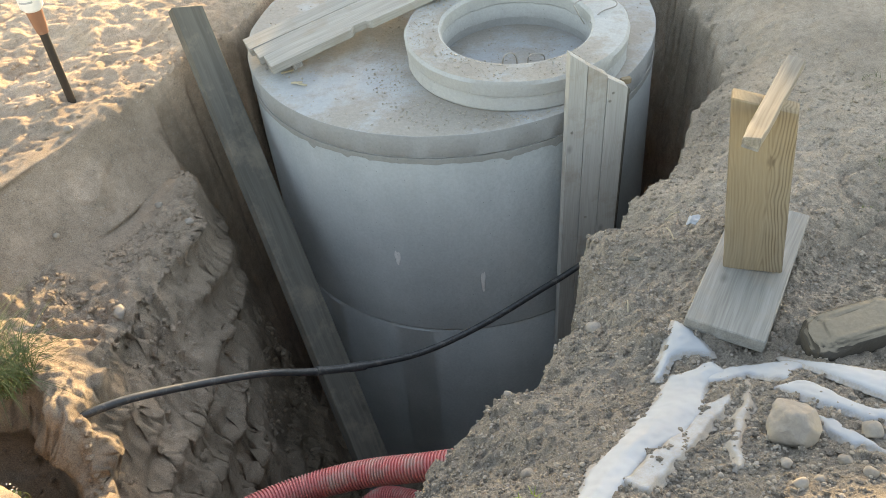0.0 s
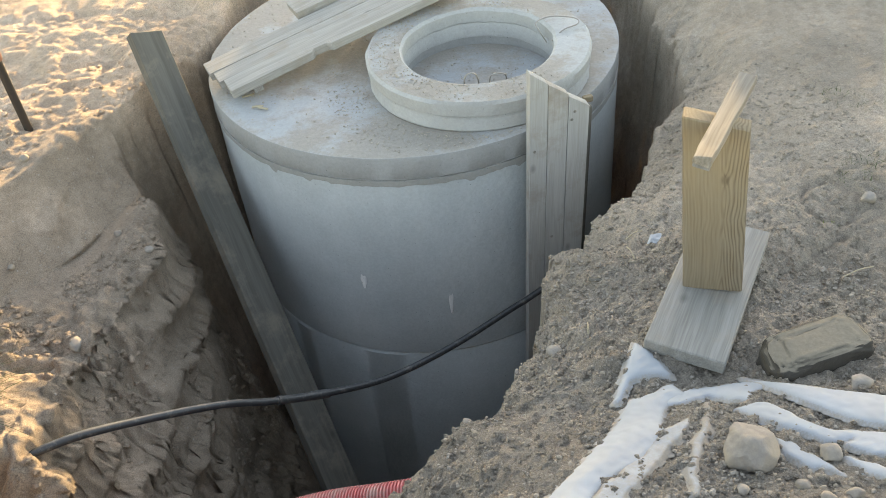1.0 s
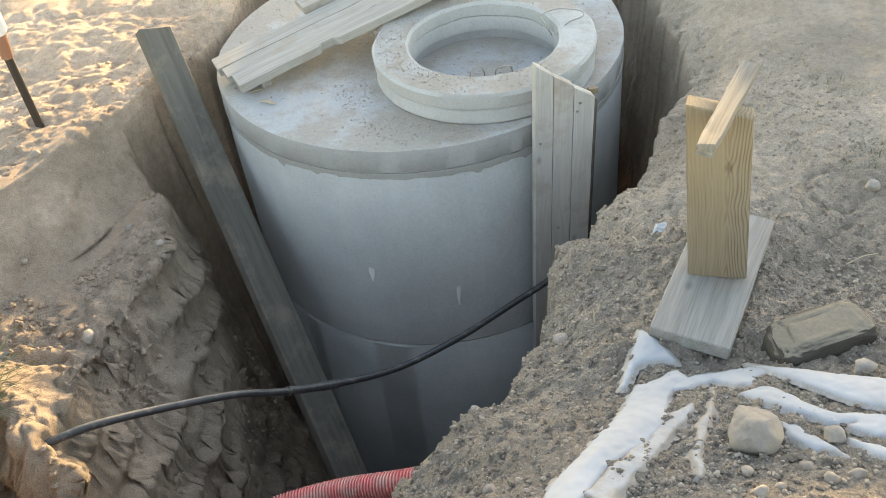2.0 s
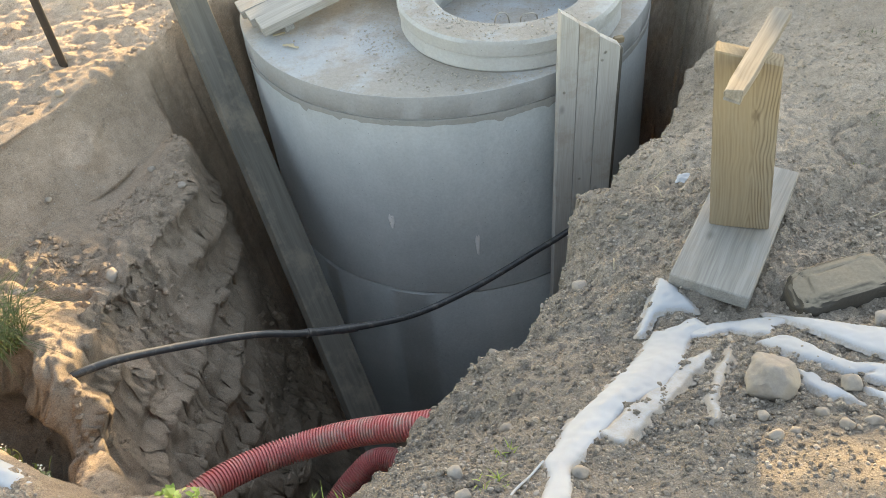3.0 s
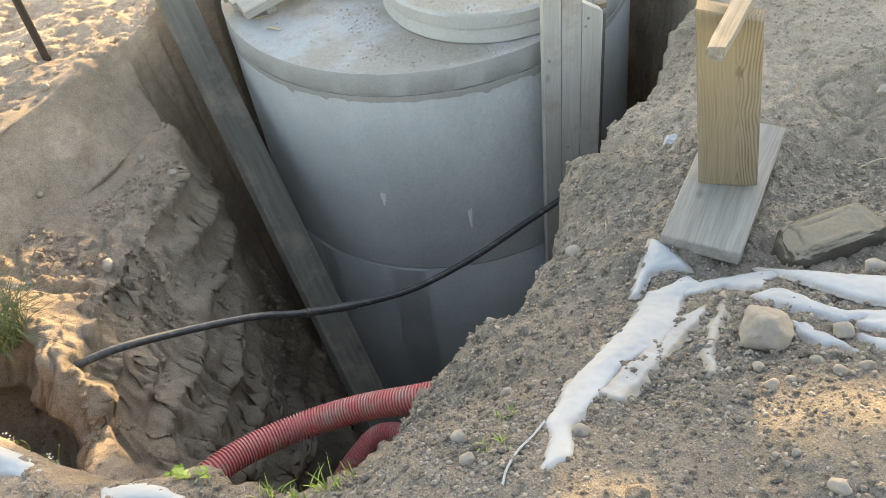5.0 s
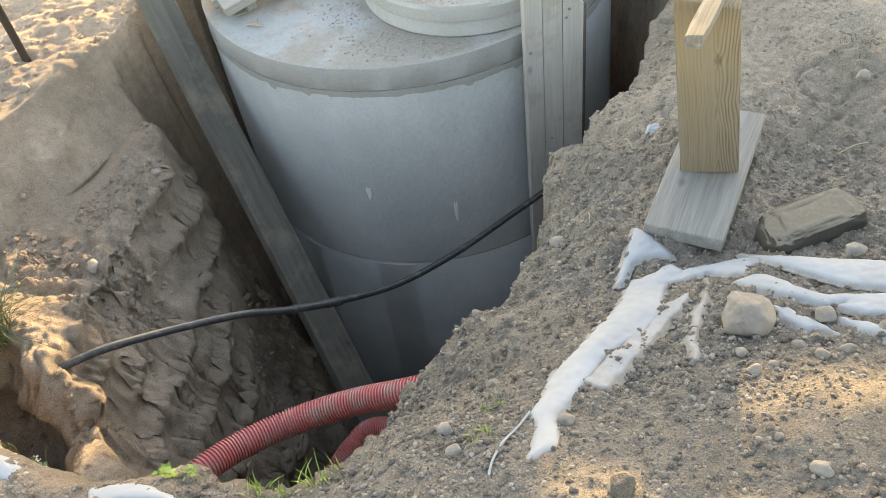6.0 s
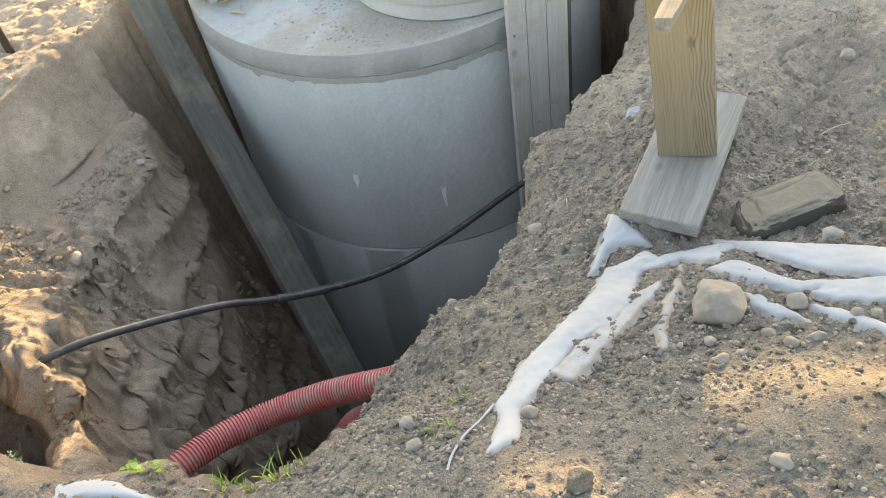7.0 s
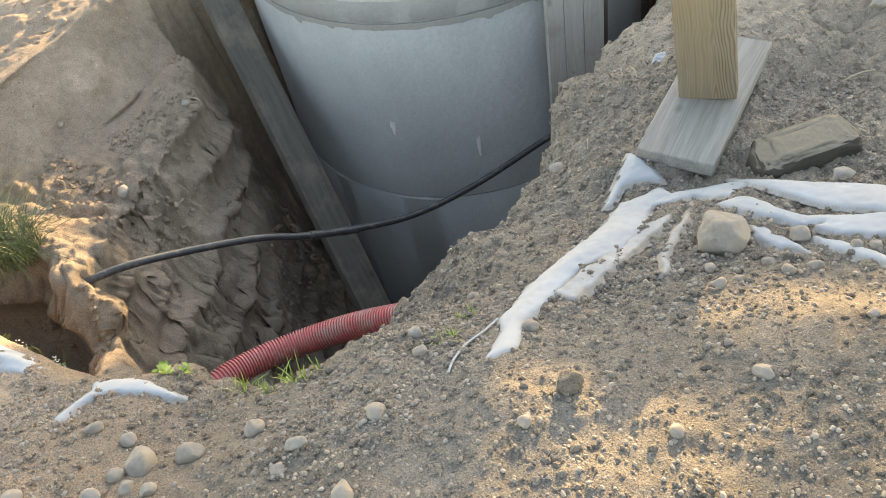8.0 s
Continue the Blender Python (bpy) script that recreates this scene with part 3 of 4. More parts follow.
def spread(lo, hi, step, reach, grow=1.22):
    core = list(np.arange(lo, hi + step / 2, step))
    left, right, s = [], [], step
    a, b = core[0], core[-1]
    while b < reach:
        s *= grow
        a, b = a - s, b + s
        left.append(a)
        right.append(b)
    return np.array(left[::-1] + core + right)


def strata(X, Y, Z):
    """Push the dug wall in and out by tilted layers that have flaked off."""
    gy, gx = np.gradient(ground(X, Y, False))
    dx, dy = np.gradient(X, axis=1), np.gradient(Y, axis=0)
    gx, gy = gx / dx, gy / dy
    slope = np.hypot(gx, gy)
    steep = step01(0.8, 1.8, slope) * np.maximum(step01(-0.1, -0.35, X) * step01(3.1, 2.7, Y), 0.6 * step01(0.5, 0.7, X) * step01(2.2, 2.5, Y))
    along = 0.45 * X + 0.89 * Y
    w = Z + 0.15 * (Y - 2.0) + 0.10 * fbm(along, Z, 3.0, 3, 201)
    saw = 1 - np.abs(np.mod(w * 5.0 + 0.8 * fbm(along, Z, 3.0, 2, 203), 1.0) * 1.25 - 1.0)
    bite = step01(-0.12, 0.2, fbm(along, Z, 2.6, 3, 205))
    push = 0.045 * bite * saw ** 3 + 0.014 * fbm(along, Z, 12.0, 3, 207, 0.7) + 0.05 * fbm(along, Z, 2.2, 2, 209)
    s = np.maximum(slope, 1e-6)
    return X - gx / s * push * steep, Y - gy / s * push * steep


def grid_mesh(name, xs, ys, hf):
    X, Y = np.meshgrid(xs, ys)
    Z = hf(X, Y)
    X, Y = strata(X, Y, Z)
    me = bpy.data.meshes.new(name)
    nx, ny = len(xs), len(ys)
    co = np.stack([X, Y, Z], -1).reshape(-1, 3)
    i = np.arange(nx * ny).reshape(ny, nx)
    quads = np.stack([i[:-1, :-1], i[:-1, 1:], i[1:, 1:], i[1:, :-1]], -1).reshape(-1, 4)
    me.from_pydata(co.tolist(), [], quads.tolist())
    me.polygons.foreach_set("use_smooth", [True] * len(me.polygons))
    me.update()
    return me


XS = spread(-2.2, 1.6, 0.008, 400.0)
XS = np.sort(np.concatenate([XS, (XS[1:] + XS[:-1])[((XS[1:] > -1.25) & (XS[1:] < -0.3)) | ((XS[1:] > 0.6) & (XS[1:] < 1.1))] / 2]))
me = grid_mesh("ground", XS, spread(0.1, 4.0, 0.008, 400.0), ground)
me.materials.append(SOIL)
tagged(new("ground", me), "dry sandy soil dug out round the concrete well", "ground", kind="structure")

# ---- unseen blocks and bush, added to shade the place ----
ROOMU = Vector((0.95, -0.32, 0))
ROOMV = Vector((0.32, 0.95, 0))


def shade_block(name, u0, u1, v0, v1, z1):
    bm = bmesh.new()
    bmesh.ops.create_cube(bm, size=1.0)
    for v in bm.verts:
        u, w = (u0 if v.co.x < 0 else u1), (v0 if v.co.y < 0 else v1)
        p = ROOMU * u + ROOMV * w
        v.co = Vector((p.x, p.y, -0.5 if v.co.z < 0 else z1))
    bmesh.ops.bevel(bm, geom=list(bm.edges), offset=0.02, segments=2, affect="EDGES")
    return tagged(part(name, bm, BLOCKM, smooth=False), "plain pale block added out of view to shade the ground", "wall", kind="structure")


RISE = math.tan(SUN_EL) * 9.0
# unseen blocks; each top is set for where its shadow should end
shade_block("shade_north", -1.31, -0.12, 9.0, 9.25, 0.33 + RISE)
shade_block("shade_mid", -0.118, 0.148, 9.0, 9.25, 0.115 + RISE)
shade_block("shade_gap", 0.152, 0.60, 9.0, 9.25, -0.03 + RISE)
shade_block("shade_east", 0.605, 2.6, 9.0, 9.25, 0.145 + RISE)
shade_block("shade_sill", -1.425, -1.315, 9.0, 9.25, -0.57 + RISE)
shade_block("shade_ledge", -1.55, -1.43, 9.0, 9.25, -0.475 + RISE)
shade_block("shade_low", -1.695, -1.555, 9.0, 9.25, -0.50 + RISE)
shade_block("shade_notch", -1.93, -1.70, 9.0, 9.25, -0.78 + RISE)
shade_block("shade_step", -2.195, -1.935, 9.0, 9.25, -0.75 + RISE)
shade_block("shade_lowest", -2.45, -2.20, 9.0, 9.25, -0.86 + RISE)


def leaf_cloud(n, size, leaf, seed, gaps=-0.12):
    rg = random.Random(seed)
    bm = bmesh.new()
    for _ in range(n):
        while True:
            p = Vector((rg.uniform(-1, 1), rg.uniform(-1, 1), rg.uniform(-1, 1)))
            if p.length < 1 and noise.noise(p * 2.2 + Vector((seed, 0, 0))) > gaps:
                break
        o = Vector((p.x * size[0], p.y * size[1], p.z * size[2]))
        a, b2 = Vector((rg.uniform(-1, 1), rg.uniform(-1, 1), rg.uniform(-1, 1))).normalized() * leaf, Vector((rg.uniform(-1, 1), rg.uniform(-1, 1), rg.uniform(-1, 1))).normalized() * leaf * 0.6
        bm.faces.new([bm.verts.new(q) for q in (o - a, o - b2 + a * 0.2, o + a, o + b2 + a * 0.2)])
    return bm


# unseen bush, added to dapple the sunlight on the near bank
BUSH_V = 5.2
bush_rise = math.tan(SUN_EL) * BUSH_V
bush = thing("bush", Matrix.Translation(ROOMU * 0.9 + ROOMV * BUSH_V), "leafy green bush added out of view to dapple the light", "bush")
part("trunk", tube(catmull([(0, 0, -0.3), (0.04, 0.02, 0.5), (-0.3, 0.06, bush_rise + 0.05), (-0.75, 0.2, bush_rise + 0.1)], 6), lambda q: 0.035 - 0.012 * q, 10), DARKWOOD, bush)
# leaf clouds set where the dark blobs should fall on the bank
for u, z, sx, sz, leaf, n in ((0.22, 0.0, 0.12, 0.03, 0.008, 110), (0.15, 0.02, 0.03, 0.06, 0.012, 50), (0.24, 0.078, 0.135, 0.036, 0.015, 420), (0.42, 0.082, 0.07, 0.030, 0.015, 150), (0.31, 0.140, 0.10, 0.010, 0.010, 90), (0.62, 0.10, 0.14, 0.08, 0.02, 260),
                              (0.43, 0.150, 0.07, 0.020, 0.012, 70), (0.40, 0.190, 0.14, 0.030, 0.012, 190), (-0.10, 0.19, 0.10, 0.03, 0.012, 130)):
    tagged(part("leaves", leaf_cloud(n, (sx, 0.2, sz), leaf, int(u * 100) + 17), GRASS, bush, m=Matrix.Translation(ROOMU * (u - 0.9) + Vector((0, 0, z + bush_rise)))), kind="stuff")

# ---- concrete well ----
AX, AY = -0.02, 3.306
well = thing("concrete_well", pose(AX, AY, -1.55), "round grey precast concrete well of stacked rings in the pit", "well")
ZB = -1.55
part("ring", lathe([(0.75, -1.0), (0.85, -1.0), (0.853, 0.318), (0.846, 0.327), (0.75, 0.327)], 128, 0.003, 1), CONCRETE, well, "lower grey concrete ring")
part("ring", lathe([(0.75, 0.33), (0.845, 0.33), (0.851, 0.336), (0.85, 0.7), (0.849, 1.0), (0.848, 1.21), (0.75, 1.212)], 144, 0.0025, 4), CONCRETE, well, "upper grey concrete ring")


def mortar_bm():
    """A smeared band of mortar with a ragged, dripping lower edge."""
    bm = bmesh.new()
    n = 360
    loops = [[], [], [], []]
    for i in range(n):
        a = 2 * math.pi * i / n
        c, s2 = math.cos(a), math.sin(a)
        drip = 0.012 * noise.noise(Vector((c * 7, s2 * 7, 1))) + 0.05 * max(noise.noise(Vector((c * 19, s2 * 19, 4))) - 0.25, 0) + 0.004 * noise.noise(Vector((c * 70, s2 * 70, 2)))
        crack = 0.003 * noise.noise(Vector((c * 30, s2 * 30, 9)))
        for loop, r, z in zip(loops, (0.82, 0.8515 + crack * 0.4, 0.8505, 0.82), (1.226 + crack, 1.224 + crack, 1.200 - drip, 1.198 - drip)):
            loop.append(bm.verts.new((r * c, r * s2, z)))
    for p, q in zip(loops, loops[1:]):
        for i in range(n):
            bm.faces.new((p[i], p[(i + 1) % n], q[(i + 1) % n], q[i]))
    return bm


part("mortar_joint", mortar_bm(), MORTAR, well, "uneven smeared mortar joint")

CX, CY = 0.246, -0.325          # the opening lies off the middle


def slab_bm():
    bm = bmesh.new()
    n = 144
    loops = []
    for r_out, k, z in ((0.846, 1.0, 1.226), (0.849, 1.0, 1.230), (0.848, 1.0, 1.314), (0.8465, 1.0, 1.319), (0.842, 1.0, 1.3215), (0.836, 0.66, 1.322), (0.836, 0.33, 1.323), (0.30, 0.0, 1.322), (0.30, 0.0, 1.224)):
        loop = []
        for i in range(n):
            a = 2 * math.pi * i / n
            c, s = math.cos(a), math.sin(a)
            b = CX * c + CY * s
            far = -b + math.sqrt(max(b * b - (CX * CX + CY * CY) + r_out * r_out, 0))
            r = 0.30 + (far - 0.30) * k if k < 1 else far
            d = 0.004 * noise.noise(Vector((c * 9, s * 9, z * 11))) if k == 1 else 0
            loop.append(bm.verts.new((CX + (r + d) * c, CY + (r + d) * s, z + d + 0.002 * noise.noise(Vector((c * 5 * r, s * 5 * r, 3))))))
        loops.append(loop)
    for p, q in zip(loops, loops[1:] + loops[:1]):
        for i in range(n):
            bm.faces.new((p[i], p[(i + 1) % n], q[(i + 1) % n], q[i]))
    return bm


cover = part("cover_slab", slab_bm(), SLAB, well, "dusty concrete cover slab strewn with sand")
cover.data.materials.append(SLABSIDE)
for face in cover.data.polygons:
    face.material_index = int(abs(face.normal.z) < 0.6)
collar = part("collar", lathe([(0.292, 1.324), (0.418, 1.324), (0.424, 1.332), (0.420, 1.375), (0.413, 1.382), (0.426, 1.390), (0.430, 1.435), (0.421, 1.447), (0.36, 1.4475),
                               (0.300, 1.447), (0.289, 1.436), (0.290, 1.39), (0.297, 1.383), (0.292, 1.375)], 112, 0.004, 9), COLLAR, well, "pale concrete neck ring dusted with sand", m=pose(CX, CY, 0))
part("inner_cover", disc(0.31, 1.285), SLAB, well, "dusty concrete plate inside the opening", m=pose(CX, CY, 0))
TOP = ZB + 1.448


def wire(points, r=0.0026):
    return tube(catmull([Vector(p) for p in points], 8), r, 8)


part("wire_loop", wire([(0.27, 0.03, 1.40), (0.24, 0.04, 1.455), (0.235, 0.06, 1.475), (0.30, 0.085, 1.48), (0.385, 0.06, 1.474), (0.39, 0.035, 1.462), (0.33, 0.012, 1.455), (0.285, 0.0, 1.42)]), WIRE, well, "bent steel wire loop", m=pose(CX, CY, 0))
for x0, y0, w, h in ((-0.05, -0.245, 0.026, 0.058), (0.05, -0.215, 0.030, 0.030)):
    part("wire_loop", wire([(x0 - w, y0, 1.36), (x0 - w, y0, 1.40 + h * 0.5), (x0 - w * 0.5, y0, 1.40 + h), (x0 + w * 0.5, y0, 1.40 + h), (x0 + w, y0 + 0.005, 1.40 + h * 0.4), (x0 + w, y0 + 0.01, 1.36)]), WIRE, well, m=pose(CX, CY, 0))

# ---- boards on the cover slab ----
P0 = Vector((-0.715, 2.935, -0.195))
P1 = Vector((-0.17, 3.165, -0.102))
along = (P1 - P0).normalized()
back = Vector((-0.13, 0.26, 0)).normalized()
up = along.cross(back).normalized()
LABELS = ("grey weathered board with a notched edge on the cover", "narrow grey weathered board between two others", "grey weathered board at the back of the row", "short grey board laid over the others' end")
for k, (w, off, start, ln, lift) in enumerate(((0.100, 0.050, 0.0, 1.05, 0.0), (0.084, 0.1435, -0.012, 1.08, -0.001), (0.095, 0.236, -0.02, 1.05, 0.001), (0.12, 0.36, 0.42, 0.75, 0.02))):
    bm = plank(ln, w, 0.034, k + 1, 60 if k == 0 else 16, bevel=0.0015)
    if k == 0:
        for v in bm.verts:
            if v.co.y < -w * 0.45 and 0.355 < v.co.x < 0.415:
                v.co.y += 0.018
    tagged(part("board", bm, LYINGWOOD, m=axes(P0 + along * start + back * off + up * lift, along, up)), LABELS[k], "board", "boards on the well cover")
tagged(part("support_batten", plank(0.26, 0.04, 0.028, 9, 5), GREYWOOD, m=axes(P0 + along * 0.10 + back * 0.01 - up * 0.029, back, up)), "grey batten under the boards on the cover", "batten")

# ---- board leaning across the gap ----
LB0, LB1 = Vector((-1.085, 3.25, -0.05)), Vector((-0.435, 1.8125, -1.5375))
b = part("leaning_board", plank((LB1 - LB0).length, 0.14, 0.042, 7, 24), DARKWOOD, m=axes(LB0, LB1 - LB0, (0.62, -0.42, 0.5)))
tagged(b, "long dark grey plank leaning against the well", "plank")

# ---- upright shuttering boards in front of the well ----
sh = thing("shuttering_boards", pose(0, 0, 0), "upright grey boards nailed side by side against the well", "boards")
side = Vector((0.98, 0.18, 0)).normalized()
out = Vector((0.18, -0.98, 0)).normalized()
TL = Vector((0.338, 2.475, 0.045))
down = Vector((-0.022, 0.0, -1.0)).normalized()
NAILS = (((0.018, 0.30),), ((0.09, 0.70),), ((0.16, 0.17), (0.15, 0.20)))
for k, (w, off, drop) in enumerate(((0.062, 0.031, 0.018), (0.070, 0.0985, 0.072), (0.074, 0.172, 0.132))):
    o = TL + side * off - Vector((0, 0, drop)) + down * 1.5
    shutter = part("board", plank(1.5, w + 0.001, 0.036, 11 + k, 14, skew=0.05, rough=0.0008, bevel=0.0012), PALEWOOD, sh, m=axes(o, -down, out))
    for du, dz in NAILS[k]:
        nail = axes(TL + side * du + out * 0.035 + Vector((-0.022 * dz, 0, -dz)), side, out)
        part("nail_head", lathe([(0.0005, 0.0), (0.006, 0.0), (0.0055, 0.003), (0.0005, 0.004)], 10), WIRE, shutter, "rusty nail head", m=shutter.matrix_basis.inverted() @ nail)
part("batten", plank(1.35, 0.045, 0.03, 15, 10), DARKWOOD, sh, "thin dark batten behind the boards", m=axes(TL + side * 0.212 + Vector((0, 0.045, -0.15)) + down * 1.4, -down, out))
part("wood_end", plank(0.035, 0.022, 0.022, 17, 1, bevel=0.003), YELLOWWOOD, sh, "splintered pale wood end", m=axes(TL + side * 0.205 + Vector((0, 0.03, -0.185)), side, (0, 0, 1)))

# ---- wooden stand on the bank ----
st = thing("wooden_stand", pose(0, 0, 0), "makeshift stand of a yellow post on a grey board", "stand")
BL, BF, BR = Vector((0.429, 1.324, -0.02)), Vector((0.589, 1.229, -0.024)), Vector((0.855, 1.667, -0.044))
bx, by = BR - BF, BL - BF
bu = bx.cross(by).normalized()
part("base_board", plank(bx.length, by.length, 0.036, 21, 12), GREYWOOD, st, "grey weathered base board", m=axes(BF + by * 0.5 - bu * 0.036, bx, bu))
pu = Vector((-0.045, 0.016, 0.49)).normalized()
pw = Vector((0.127, -0.05, 0)).normalized()
pn = pw.cross(pu)
post_o = Vector((0.6335, 1.466, -0.030)) - pn * 0.045
part("post", plank(0.475, 0.138, 0.045, 23, 10, skew=0.034), YELLOWWOOD, st, "upright yellowish pine board", m=axes(post_o, pu, pn))
sd = Vector((0.19, 0.28, 0.012))
stick_bm = plank(sd.length, 0.041, 0.022, 27, 14, rough=0.004, bevel=0.002)
for v in stick_bm.verts:
    if v.co.x < 0.03:
        v.co.x += 0.03 * noise.noise(Vector((v.co.y * 160, v.co.z * 160, 5)))
        v.co.y *= 0.9
part("stick", stick_bm, STICKWOOD, tagged(st), "grey splintered batten across the post's top", m=axes((0.521, 1.360, 0.425), sd, (0, 0, 1)))

# ---- pipes ----
bpath = catmull([(-1.125, 1.394, -0.270), (-0.975, 1.490, -0.315), (-0.712, 1.657, -0.462), (-0.574, 1.745, -0.575), (-0.412, 1.847, -0.685), (-0.227, 1.965, -0.778),
                 (-0.011, 2.102, -0.815), (0.227, 2.252, -0.812), (0.36, 2.33, -0.80), (0.62, 2.48, -0.75), (0.95, 2.66, -0.70)], 10)
hose = thing("water_pipe", pose(0, 0, 0), "thin black plastic pipe hanging across the pit", "pipe")
part("pipe", tube(bpath, 0.0118, 14), BLACKPE, hose)
jp = [p for p in bpath if -0.56 < p.x < -0.40]
part("coupling", tube(resample(jp, 0.01), lambda s: 0.0134 + 0.002 * (s < 0.012 or s > 0.12), 14), BLACKPE, hose, "black pipe coupling")


def conduit(points, r, label, pitch=0.0098):
    """A corrugated conduit: a thin inner pipe with one raised rib after another."""
    path = resample(catmull(points, 24), pitch / 2)
    ob = thing("red_conduit", pose(0, 0, 0), label, "conduit", "red conduits")
    part("pipe", tube(path, r - 0.0065, 20), REDPE, ob)
    for i in range(1, len(path) - 1, 2):
        d = (path[i + 1] - path[i - 1]).normalized()
        wide = ((-0.0034, r - 0.0066), (-0.0021, r - 0.0006), (0.0, r), (0.0021, r - 0.0006), (0.0034, r - 0.0066))
        bm = bmesh.new()
        side = (Vector((0, 0, 1)) - d * d.z).normalized()
        other = d.cross(side)
        rings = [[bm.verts.new(path[i] + d * o + (side * math.cos(a) + other * math.sin(a)) * q) for a in (2 * math.pi * k / 20 for k in range(20))] for o, q in wide]
        for p, q in zip(rings, rings[1:]):
            for k in range(20):
                bm.faces.new((p[k], p[(k + 1) % 20], q[(k + 1) % 20], q[k]))
        part("rib", bm, REDPE, ob)


conduit([(-1.02, 1.06, -0.73), (-0.92, 1.155, -0.645), (-0.83, 1.235, -0.62), (-0.72, 1.325, -0.65), (-0.57, 1.39, -0.67), (-0.40, 1.395, -0.635), (-0.215, 1.355, -0.57), (0.05, 1.32, -0.50)], 0.0415,
        "dusty red corrugated plastic conduit bent across the pit")
conduit([(-0.72, 1.44, -1.40), (-0.60, 1.60, -1.36), (-0.51, 1.67, -1.30), (-0.42, 1.70, -1.25), (-0.25, 1.62, -1.20), (0.05, 1.50, -1.15)], 0.044, "red corrugated conduit deeper in the shaded pit")

# ---- chalk smears on the well ----
def smear(u, z, w, h, seed):
    """A thin crust of dried mortar on the round wall; u is the bearing in degrees from -y towards +x."""
    bm = bmesh.new()
    nx, nz, rows = 8, 10, []
    for j in range(nz + 1):
        row = []
        for i in range(nx + 1):
            a, b2 = i / nx * 2 - 1, j / nz * 2 - 1
            k = 1 - 0.35 * noise.noise(Vector((a * 1.5 + seed, b2 * 1.5, seed)))
            q = radians(u) + a * k * w / 0.85 * 0.5 * (0.75 + 0.25 * b2) * math.sqrt(max(1 - b2 * b2 * 0.8, 0.1))
            r = 0.853 + 0.0025 * (1 - max(abs(a), abs(b2)) ** 4)
            row.append(bm.verts.new((r * math.sin(q), -r * math.cos(q), z - ZB + b2 * h * 0.5 * k)))
        rows.append(row)
    for p, q in zip(rows, rows[1:]):
        for i in range(nx):
            bm.faces.new((p[i], p[i + 1], q[i + 1], q[i]))
    part("mortar_smear", bm, SMEAR, well, "pale dried mortar smear")


smear(-20.2, -0.82, 0.03, 0.075, 1)
smear(2.5, -0.95, 0.022, 0.10, 2)

# ---- white fleece half buried in the bank ----
def drape(outline, parent, lift=0.014, cell=0.005, seed=1, label="", dust=0.0, fray=0.010, rise=0.003):
    """A smooth piece of fleece that swells out of the soil inside the outline and dips under it at the edge."""
    xs = [p[0] for p in outline]
    ys = [p[1] for p in outline]
    gx, gy = np.arange(min(xs) - 0.03, max(xs) + 0.03, cell), np.arange(min(ys) - 0.03, max(ys) + 0.03, cell)
    X, Y = np.meshgrid(gx, gy)
    WX, WY = X + fray * fbm(X, Y, 22.0, 3, 90 + seed), Y + fray * fbm(X, Y, 22.0, 3, 95 + seed)
    D = edge_distance(WX, WY, outline)
    ring = [(a * r, b * r) for r in (0.022, 0.05) for a, b in ((1, 0), (-1, 0), (0, 1), (0, -1), (0.7, 0.7), (-0.7, 0.7), (0.7, -0.7), (-0.7, -0.7))]
    samples = np.array([ground(X + a, Y + b) for a, b in ring + [(0, 0)]])
    soft = samples.mean(axis=0)
    proud = np.clip(D / 0.005, -1, 1)
    Z = soft + rise + 0.006 * proud + lift * step01(0.0, 0.045, D) + 0.004 * step01(0.01, 0.04, D) * fbm(X, Y, 7.0, 2, 99 + seed)
    soil = np.clip(0.34 - D / 0.022, 0, 0.4) + dust
    bm = bmesh.new()
    layer = bm.verts.layers.float.new("soil")
    verts = {}
    for j in range(len(gy) - 1):
        for i in range(len(gx) - 1):
            if D[j:j + 2, i:i + 2].max() > -0.008:
                quad = []
                for jj, ii in ((j, i), (j, i + 1), (j + 1, i + 1), (j + 1, i)):
                    if (jj, ii) not in verts:
                        verts[jj, ii] = bm.verts.new((X[jj, ii], Y[jj, ii], Z[jj, ii]))
                        verts[jj, ii][layer] = soil[jj, ii]
                    quad.append(verts[jj, ii])
                bm.faces.new(quad)
    bmesh.ops.smooth_vert(bm, verts=bm.verts, factor=0.5, use_axis_x=True, use_axis_y=True, use_axis_z=True)
    ob = part("fold", bm, SHEET, parent, label)
    solid = ob.modifiers.new("thickness", "SOLIDIFY")
    solid.thickness, solid.offset = 0.0015, -1
    return ob


fleece = thing("fleece_sheet", pose(0, 0, 0), "torn white geotextile fleece half buried in gravelly soil", "fleece")
drape([(0.464, 1.211), (0.404, 1.180), (0.364, 1.181), (0.289, 1.064), (0.214, 0.969), (0.123, 0.873), (0.060, 0.752), (0.068, 0.711), (0.034, 0.616), (0.093, 0.657), (0.109, 0.737), (0.168, 0.815), (0.240, 0.890), (0.318, 0.945), (0.380, 1.012), (0.415, 1.110), (0.445, 1.144), (0.495, 1.162)], fleece, 0.010, seed=1, fray=0.006)
drape([(0.462, 1.070), (0.405, 1.035), (0.335, 0.985), (0.235, 0.895), (0.165, 0.820), (0.205, 0.788), (0.300, 0.878), (0.385, 0.962), (0.450, 1.030)], fleece, 0.0, seed=2, label="dusty fold rubbed with soil", dust=0.30, fray=0.02)
drape([(0.420, 1.358), (0.328, 1.184), (0.341, 1.178), (0.380, 1.238), (0.410, 1.242), (0.473, 1.234)], fleece, 0.003, seed=3, fray=0.001, rise=0.007)
